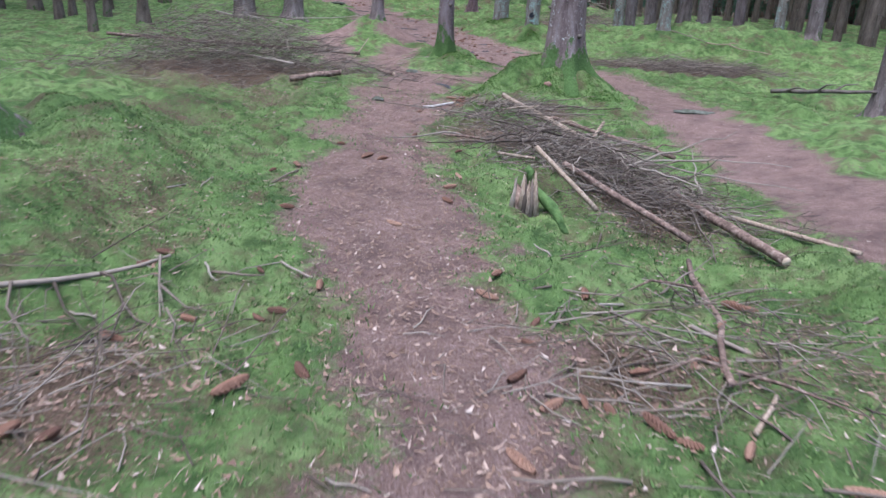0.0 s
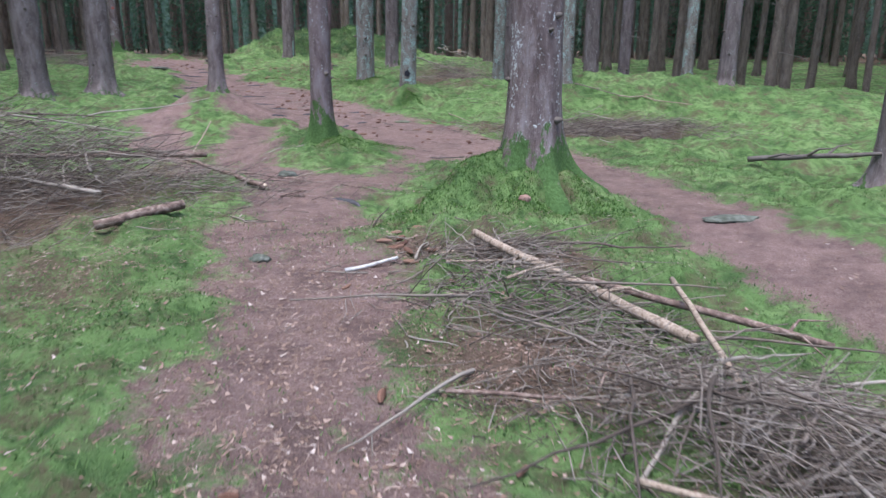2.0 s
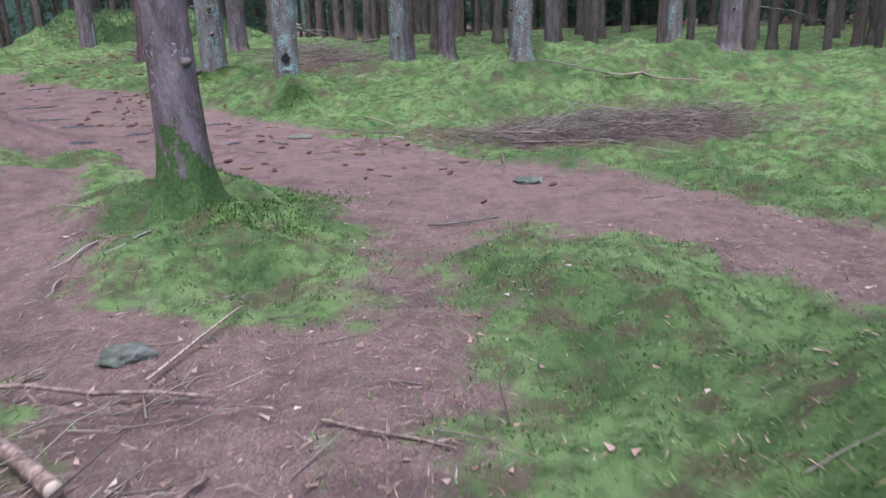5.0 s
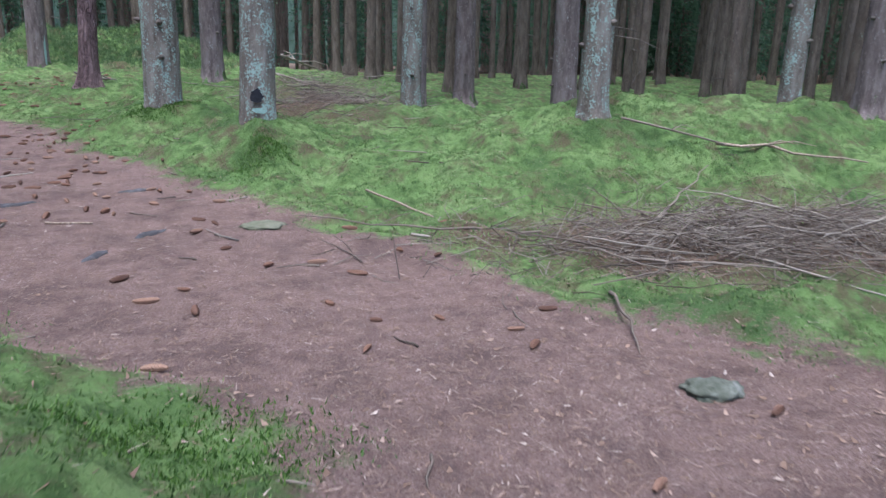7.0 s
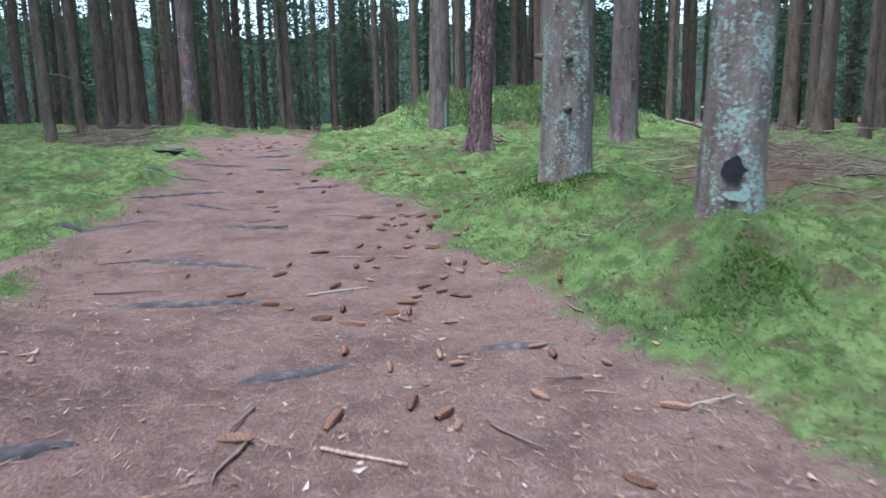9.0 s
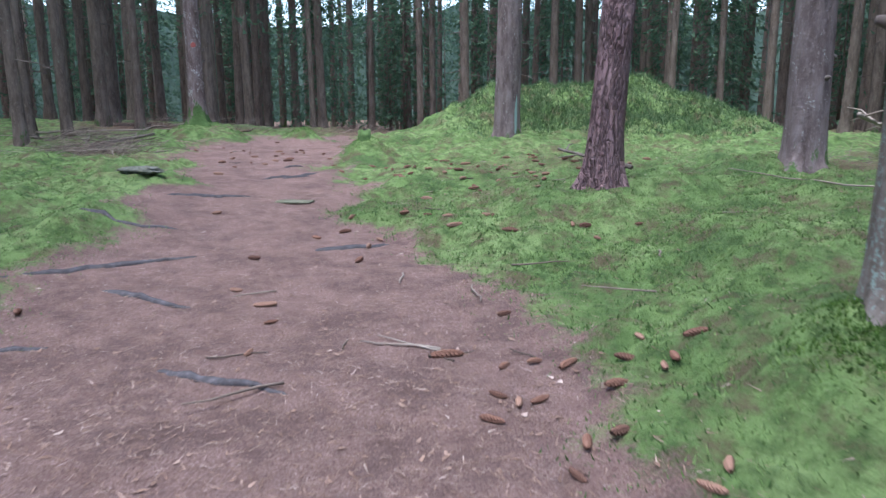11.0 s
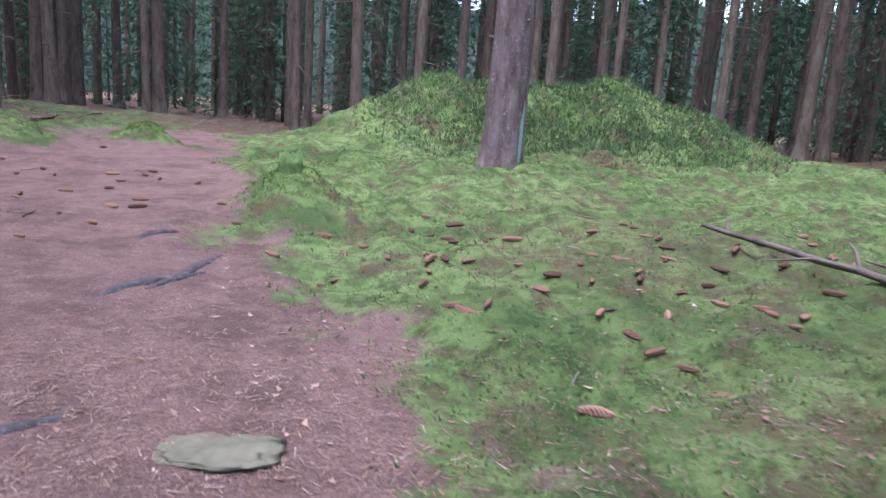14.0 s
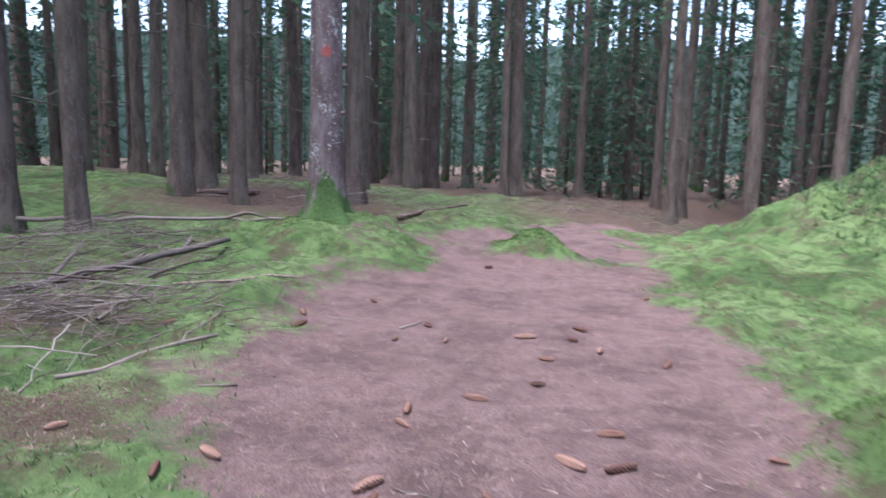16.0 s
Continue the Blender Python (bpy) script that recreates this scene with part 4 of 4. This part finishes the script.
# loose twigs on the ground
TWIGS = []
for k in range(6):
    rs = random.Random(300 + k)
    ln = rs.uniform(.15, .45)
    TWIGS.append(mesh_from("twig", *tube([(ln * t, rs.uniform(-.05, .05) * ln, .004) for t in (0, .25, .5, .75, 1)], [.006, .0055, .005, .004, .0025], 5), [MAT_STICK]))
rs = random.Random(21)
for i in range(290):
    zone = rs.choice(((-2.4, .6, 1.0, 4.5), (.4, .8, 1.6, 3.4), (-.2, 5.5, 1.3, 9), (-1, 12, 3.2, 18), (1, 18, 4.5, 22), (-1.2, 22, 1.5, 30), (-7.5, 28.5, -4, 33), (-2, 17, 0, 24)))
    x, y = rs.uniform(zone[0], zone[2]), rs.uniform(zone[1], zone[3])
    if worn(x, y) > .6 and rs.random() < .5:
        continue
    ob = new("twig", TWIGS[i % 6])
    ob.matrix_basis = pose(x, y, height(x, y) + .006, 0, rs.uniform(-3, 3), rs.uniform(0, 360)) @ Matrix.Scale(rs.uniform(.6, 1.3), 4)
    tagged(ob, "small dry twig lying on the forest floor", "twig", "loose twigs")


# ---------------------------------------------------------------- stumps, stones, roots
def lump(name, x, y, sx, sy, sz, mat, label, category, seed, rough=.25, sink=.3, jag=0.0):
    bm = bmesh.new()
    bmesh.ops.create_icosphere(bm, subdivisions=4, radius=1)
    for v in bm.verts:
        q = v.co * 1.7 + Vector((seed * 7.1, 0, 0))
        v.co *= 1 + rough * (noise.noise(q) + .5 * noise.noise(q * 3) + .25 * noise.noise(q * 7))
        v.co = Vector((v.co.x * sx, v.co.y * sy, v.co.z * sz))
    me = bpy.data.meshes.new(name)
    for f in bm.faces:
        f.smooth = True
    bm.to_mesh(me)
    bm.free()
    me.materials.append(mat)
    ob = new(name, me)
    ob.location = (x, y, height(x, y) + sz * (1 - 2 * sink))
    return tagged(ob, label, category)


def stump(x, y, r, h, mat, label, seed, jag):
    rs = random.Random(seed)
    sides, verts, faces = 20, [], []
    rings = [(-.15, 1.9), (0, 1.55), (.12, 1.25), (.35, 1.05), (.7, .95), (1, .9)]
    for i, (z, q) in enumerate(rings):
        for k in range(sides):
            a = 6.2832 * k / sides
            w = r * q * (1 + .16 * math.cos(5 * a + seed) * (1.2 - z) + .08 * rs.uniform(-1, 1))
            top = jag * rs.random() if i == 5 else 0
            verts.append((w * math.cos(a), w * math.sin(a), z * h + top))
    for i in range(len(rings) - 1):
        for k in range(sides):
            a, b = i * sides + k, i * sides + (k + 1) % sides
            faces += [(a, b, b + sides), (a, b + sides, a + sides)]
    verts.append((0, 0, h * .8))
    o = (len(rings) - 1) * sides
    faces += [(o + k, o + (k + 1) % sides, len(verts) - 1) for k in range(sides)]
    ob = new("tree_stump", mesh_from("tree_stump", verts, faces, [mat]))
    ob.location = (x, y, height(x, y) - .14)
    return tagged(ob, label, "stump")


SNAG = stump(.62, 4.22, .085, .24, MAT_BARKLOG, "broken splintered stump with a mossy side beside the brushwood", 1, .1)
rs = random.Random(44)
for k in range(11):
    a = rs.uniform(0, 6.28)
    x0, y0 = .09 * math.cos(a), .09 * math.sin(a)
    tall = rs.uniform(.24, .46)
    part("splinter", mesh_from("splinter", *tube([(x0 * 1.25, y0 * 1.25, .05), (x0, y0, tall * .6), (x0 * rs.uniform(.7, 1.2), y0 * rs.uniform(.7, 1.2), tall)], [.03, .024, .004], 5, .3, rs), [MAT_PALEWOOD if k % 2 else MAT_STICK]), SNAG)
for p, q, w in (((.06, -.02, .3), (.26, -.26, .05), .038), ((.0, -.05, .34), (-.02, -.03, .46), .028), ((.1, .0, .25), (.24, -.12, .0), .045)):
    mid = [(a + b) / 2 + c for a, b, c in zip(p, q, (.02, 0, .03))]
    part("mossy_slab", mesh_from("mossy_slab", *tube([p, mid, q], [w * .7, w, w * .8], 10, .3, rs), [MAT_MOSSROCK]), SNAG, "slab of wood covered in bright moss")
stump(-2.5, 30.2, .1, .24, MAT_MOSSROCK, "flat old stump overgrown with moss", 3, .06)
lump("stone", 1.57, 17.22, .17, .12, .03, MAT_PALESTONE, "flat greenish stone sunk in the trail", "stone", 11, .35, .42)
lump("stone", 2.65, 13.92, .13, .09, .05, MAT_STONE, "flat dark stone sunk in the trail", "stone", 12, .35, .42)
lump("stone", -.85, 8.15, .07, .06, .04, MAT_STONE, "small dark stone on the footpath", "stone", 13, .3, .42)
lump("stone", -.64, 11.66, .11, .08, .05, MAT_STONE, "grey stone in the footpath", "stone", 14, .3, .42)
lump("stone", 3.2, 8.8, .26, .1, .03, MAT_STONE, "flat grey rock in the trail", "stone", 16, .3, .42)
lump("stone", -2.4, 26.25, .2, .12, .014, MAT_PALESTONE, "flat pale stone worn level with the trail", "stone", 18, .3, .44)
lump("stone", -4.15, 26.5, .24, .16, .05, MAT_STONE, "grey stone half overgrown with moss", "stone", 17, .25, .35)


def root(p, q, r, seed):
    """A worn root that winds level with the trodden earth, its back just clear of it."""
    rs = random.Random(seed)
    n = max(8, int(math.hypot(q[0] - p[0], q[1] - p[1]) / .07))
    pts, radii, sway = [], [], 0
    for i in range(n + 1):
        t = i / n
        sway = .8 * sway + rs.uniform(-.02, .02)
        dx, dy = q[0] - p[0], q[1] - p[1]
        ln = math.hypot(dx, dy)
        x, y = p[0] + dx * t - dy / ln * sway, p[1] + dy * t + dx / ln * sway
        w = r * (.55 + .45 * math.sin(math.pi * min(1, .25 + t))) * rs.uniform(.85, 1.15)
        back = .03 * math.sin(math.pi * min(max(t * 1.1 - .05, 0), 1)) ** .5 - .006 + rs.uniform(-.005, .003)
        pts.append(Vector((x, y, height(x, y) + back - w)))
        radii.append(w)
    base = pts[0].copy()
    ob = new("tree_root", mesh_from("tree_root", *tube([w - base for w in pts], radii, 10, .12, rs), [MAT_ROOT]))
    ob.location = base
    return tagged(ob, "grey worn tree root showing in the trail", "root", "roots in the trail")


ROOTS = [((-3.3, 21.84), (-2.3, 22.2), .04), ((-2.1, 20.6), (-.75, 20.4), .045), ((-1.4, 19.15), (-.5, 19.54), .04), ((-3.3, 23.13), (-2.35, 24.0), .03), ((-2.65, 23.08), (-1.9, 22.9), .03),
         ((-.9, 17.29), (-.62, 17.58), .05), ((-.34, 18.2), (.1, 18.48), .045), ((.36, 16.75), (.5, 16.98), .045), ((.65, 18.72), (1.03, 18.85), .04), ((.7, 17.18), (.93, 17.38), .04),
         ((-3.65, 25.85), (-2.85, 26.48), .04), ((-1.65, 24.22), (-1.1, 24.56), .05), ((-3.25, 27.58), (-2.8, 28.26), .03), ((-2.76, 28.65), (-3.02, 27.72), .035), ((-3.35, 28.82), (-3.15, 29.1), .03),
         ((-1.75, 22.0), (-1.0, 21.75), .025), ((-.22, 10.28), (.08, 9.98), .045), ((-3.6, 24.4), (-2.9, 24.75), .035)]
for i, (p, q, r) in enumerate(ROOTS):
    root(p, q, r * 1.1, 60 + i)


# ---------------------------------------------------------------- spruce cones
def cone_mesh(seed, ln=.125, r=.017):
    """A long spindle of overlapping scales."""
    rs = random.Random(seed)
    sides, rings = 10, 15
    verts, faces = [], []
    bend = rs.uniform(-.006, .006)
    for i in range(rings + 1):
        t = i / rings
        w = r * (math.sin(math.pi * min(max(t * .93 + .05, 0), 1)) ** .45)
        for k in range(sides):
            a = 6.2832 * (k + .5 * (i % 2)) / sides
            q = w * (1.0 + (.2 if (k + i) % 2 else -.1) + .05 * rs.uniform(-1, 1))
            verts.append((ln * (t - .5), q * math.cos(a) + bend * math.sin(3.1 * t), q * math.sin(a)))
    for i in range(rings):
        for k in range(sides):
            a, b = i * sides + k, i * sides + (k + 1) % sides
            faces += [(a, b, b + sides), (a, b + sides, a + sides)]
    return mesh_from("spruce_cone", verts, faces, [MAT_CONE], smooth=False)


CONES = [cone_mesh(i, .105 + .012 * i) for i in range(4)]
CONES_TRAIL = [(-.53, 19.44), (-.42, 19.36), (.25, 19.45), (.32, 19.78), (.43, 19.67), (.52, 20.1), (.8, 19.99), (1.11, 19.57), (.55, 20.28), (-1.28, 20.09), (-.68, 20.16), (-.23, 19.81), (-.04, 19.94), (.43, 19.97), (-.55, 20.79), (-.29, 20.97), (.24, 21.38), (-1.37, 22.21), (-2.1, 20.94), (.46, 21.06)]
CONES_BEND = [(-1.22, 25.65), (-1.11, 25.26), (-.91, 25.29), (-.88, 25.08), (-.7, 24.92), (-.4, 25.13), (-.34, 25.2), (.29, 24.68), (.38, 24.7), (-1.71, 24.62), (-1.54, 24.88), (-1.21, 24.65), (-1.97, 23.93), (-1.24, 24.02), (.46, 24.49), (-.62, 24.68)]
CONES_MOSS = [(-2.09, 28.27), (-2.14, 28.2), (-1.53, 28.64), (-1.5, 28.53), (-1.77, 28.46), (-2.03, 28.68), (-1.54, 28.22), (-1.45, 28.28), (-1.28, 28.36), (-1.56, 28.12), (-1.0, 28.27), (-2.48, 28.61), (-3.94, 28.59), (-3.76, 27.62), (-2.84, 29.64), (-2.19, 29.16), (-1.39, 30.0), (-1.53, 29.73), (-1.38, 29.58), (-1.21, 29.57), (-1.33, 29.12), (-1.06, 29.07), (-4.38, 29.27), (-.87, 29.06), (-1.92, 28.81)]
CONES_END = [(-4.07, 30.69), (-4.52, 29.94), (-4.44, 29.38), (-4.03, 29.45), (-5.8, 29.4), (-5.16, 29.18), (-3.8, 29.84), (-3.45, 31.29), (-4.92, 31.5), (-4.72, 31.24), (-4.29, 31.5), (-4.01, 31.6), (-3.83, 31.41), (-5.66, 31.18), (-6.38, 30.88)]
CONES_START = [(-0.65, 1.97), (-0.72, 1.92), (0.26, 2.23), (0.47, 2.08), (0.42, 1.84), (0.45, 1.34), (0.57, 1.38), (0.77, 1.15), (0.85, 1.08), (0.65, 1.31), (0.82, 1.6), (1.05, 1.67), (-1.1, 0.94), (-0.45, 1.5)]
CONES_PATH = [(-0.61, 4.94), (-1.09, 4.53), (-1.23, 4.34), (0.07, 4.07), (0.13, 4.37), (0.16, 8.25), (0.13, 8.12), (0.4, 7.73), (0.18, 8.68)]
CONES_FORK = [(1.86, 15.98), (1.7, 15.23), (2.02, 15.16), (0.89, 15.66), (0.67, 15.9), (1.55, 15.53), (2.74, 13.68), (1.97, 13.46), (1.7, 16.28), (1.4, 16.3), (2.3, 16.38), (1.4, 18.08), (0.15, 17.91), (0.29, 19.57), (0.51, 19.11), (0.63, 14.96)]
placed = [p for group in (CONES_TRAIL, CONES_BEND, CONES_MOSS, CONES_END, CONES_START, CONES_PATH, CONES_FORK) for p in group]
rs = random.Random(5)
for zone, count in (((.3, .6, 1.9, 2.6), 14), ((-1.6, .6, -.5, 2.5), 10), ((-.2, 20.2, .7, 22.2), 26), ((-1.5, 18.5, .3, 23), 8), ((-1.4, 23.5, 1.6, 30.5), 36), ((-1.6, 27, 1.0, 29.4), 40), ((-5.8, 28.5, -3, 34), 14), ((-.2, 17.0, 1.4, 19.8), 22), ((.5, 14.5, 3, 17), 10), ((-1, 3, .2, 9), 8), ((0, 7.2, .7, 8.8), 8), ((-3, 22, -1, 27), 6)):
    for i in range(count):
        placed.append((rs.uniform(zone[0], zone[2]), rs.uniform(zone[1], zone[3])))
for i, (x, y) in enumerate(placed):
    ob = new("spruce_cone", CONES[i % 4])
    ob.matrix_basis = pose(x, y, height(x, y) + .014, rs.uniform(0, 360), rs.uniform(-6, 6), rs.uniform(0, 360)) @ Matrix.Scale(rs.uniform(.6, 1.1), 4)
    tagged(ob, "brown spruce cone lying on the ground", "cone", "fallen spruce cones")


# ---------------------------------------------------------------- moss shoots, needles, leaves (uncountable)
def scatter(count, box, seed, keep):
    r = np.random.RandomState(seed)
    x, y = r.uniform(box[0], box[2], count), r.uniform(box[1], box[3], count)
    k = keep(x, y, r)
    return x[k], y[k], r


def blades(name, x, y, r, long, wide, up, mat, label, lift=0.0, base=None):
    n = len(x)
    z = relief(x, y) + lift
    a = r.uniform(0, 2 * np.pi, n)
    ln = long[0] + (long[1] - long[0]) * r.rand(n) ** 1.5
    el = up[0] + (up[1] - up[0]) * r.rand(n)
    d = np.stack([np.cos(a) * np.cos(el), np.sin(a) * np.cos(el), np.sin(el)], 1) * ln[:, None]
    b = r.uniform(0, 2 * np.pi, n)
    s = np.stack([np.cos(b), np.sin(b), 0 * b], 1) * (wide[0] + (wide[1] - wide[0]) * r.rand(n))[:, None]
    p = np.stack([x, y, z], 1)
    v = np.stack([p - s, p + s, p + d + s * .2], 1).reshape(-1, 3)
    ob = new(name, mesh_from(name, v, np.arange(3 * n).reshape(-1, 3), [mat], smooth=False))
    return tagged(ob, label, "undergrowth", kind="stuff")


def mossy(x, y, r):
    green = (1 - worn(x, y)) * (1 - 1.05 * np.clip(litter_at(x, y), 0, 1))
    return r.rand(len(x)) < green * (.35 + .9 * value_noise(x * 2.2 + 20, y * 2.2))


def bare(x, y, r):
    return r.rand(len(x)) < np.maximum(np.maximum(worn(x, y) * .85, litter_at(x, y)), .04 + .5 * np.clip(value_noise(x * 1.3 + 50, y * 1.3) - .5, 0, 1))


for i, (bx, n) in enumerate((((-3.2, .3, 2.8, 9), 230000), ((-2, 9, 6.5, 19), 260000), ((-3.5, 19, 4.5, 27), 210000), ((-8, 23.5, 3.5, 34.5), 280000), ((-9, 9, -2, 24), 80000), ((-9, 33, 6, 40), 130000), ((4.5, 16, 11, 24), 90000))):
    x, y, r = scatter(n, bx, 100 + i, mossy)
    blades("moss", x, y, r, (.012, .042), (.0025, .006), (.25, 1.3), MAT_TUFT, "soft bright green moss covering the forest floor", -.004)
for i, (bx, n) in enumerate((((-2.4, .3, 2.4, 9), 80000), ((-1.6, 9, 4.5, 19), 110000), ((-3.6, 19, 2, 27), 85000), ((-7, 26, 0, 36), 90000), ((-6, 8, -1.5, 14), 40000), ((3, 15, 8, 18), 30000))):
    x, y, r = scatter(n, bx, 200 + i, bare)
    blades("dry_needles", x, y, r, (.02, .085), (.0012, .0036), (-.02, .1), MAT_LITTER, "dry brown needles and bits of twig on the ground", .004)
x, y, r = scatter(16000, (-3, .3, 4, 34), 300, bare)
blades("leaf_litter", x, y, r, (.02, .05), (.008, .018), (0, .25), MAT_LITTER, "small pale bark flakes and dry leaves", .005)


x, y, r = scatter(30000, (-2.4, .3, 2.4, 9.5), 302, bare)
blades("leaf_litter", x, y, r, (.015, .05), (.004, .012), (0, .35), MAT_LITTER, "brown bark flakes and dry leaves beside the footpath", .005)


def thick_moss(x, y, r):
    q = 0 * x
    for a, b, w in ((.95, 9.2, .5), (.5, 9.2, .38), (1.35, 8.85, .35), (1.9, 8.9, .35), (-2.5, 30.2, .4), (-4.78, 34.5, .4), (1.97, 18.95, .28), (.75, 14.2, .5), (.2, 13.1, .4), (1.3, 21.6, .4), (-6.7, 33.6, .4)):
        q = np.maximum(q, np.exp(-(((x - a) / w) ** 2 + ((y - b) / (w * .7)) ** 2)))
    return r.rand(len(x)) < np.clip(q * 1.5 - .25, 0, 1) * (1 - .8 * worn(x, y))


for i, bx in enumerate(((-.6, 8, 2.8, 15), (.5, 18, 3, 22.5), (-7.5, 29.3, -1.8, 35.5))):
    x, y, r = scatter(160000, bx, 310 + i, thick_moss)
    blades("deep_moss", x, y, r, (.012, .04), (.003, .006), (.3, 1.4), MAT_DEEPMOSS, "thick cushions of deep green moss", 0)


def on_mound(x, y, r):
    q = np.exp(-(((x - 1.8) / 3.4) ** 2 + ((y - 36.2) / 2.3) ** 2))
    return r.rand(len(x)) < np.clip(q * 2.0 - .5, 0, 1) * (.35 + .65 * value_noise(x * 1.8, y * 1.8 + 3))


x, y, r = scatter(300000, (-3, 32.5, 7, 41), 301, on_mound)
blades("bilberry_bushes", x, y, r, (.03, .14), (.007, .017), (.1, 1.4), MAT_FERN, "low green bilberry shrubs covering the mound", 0)
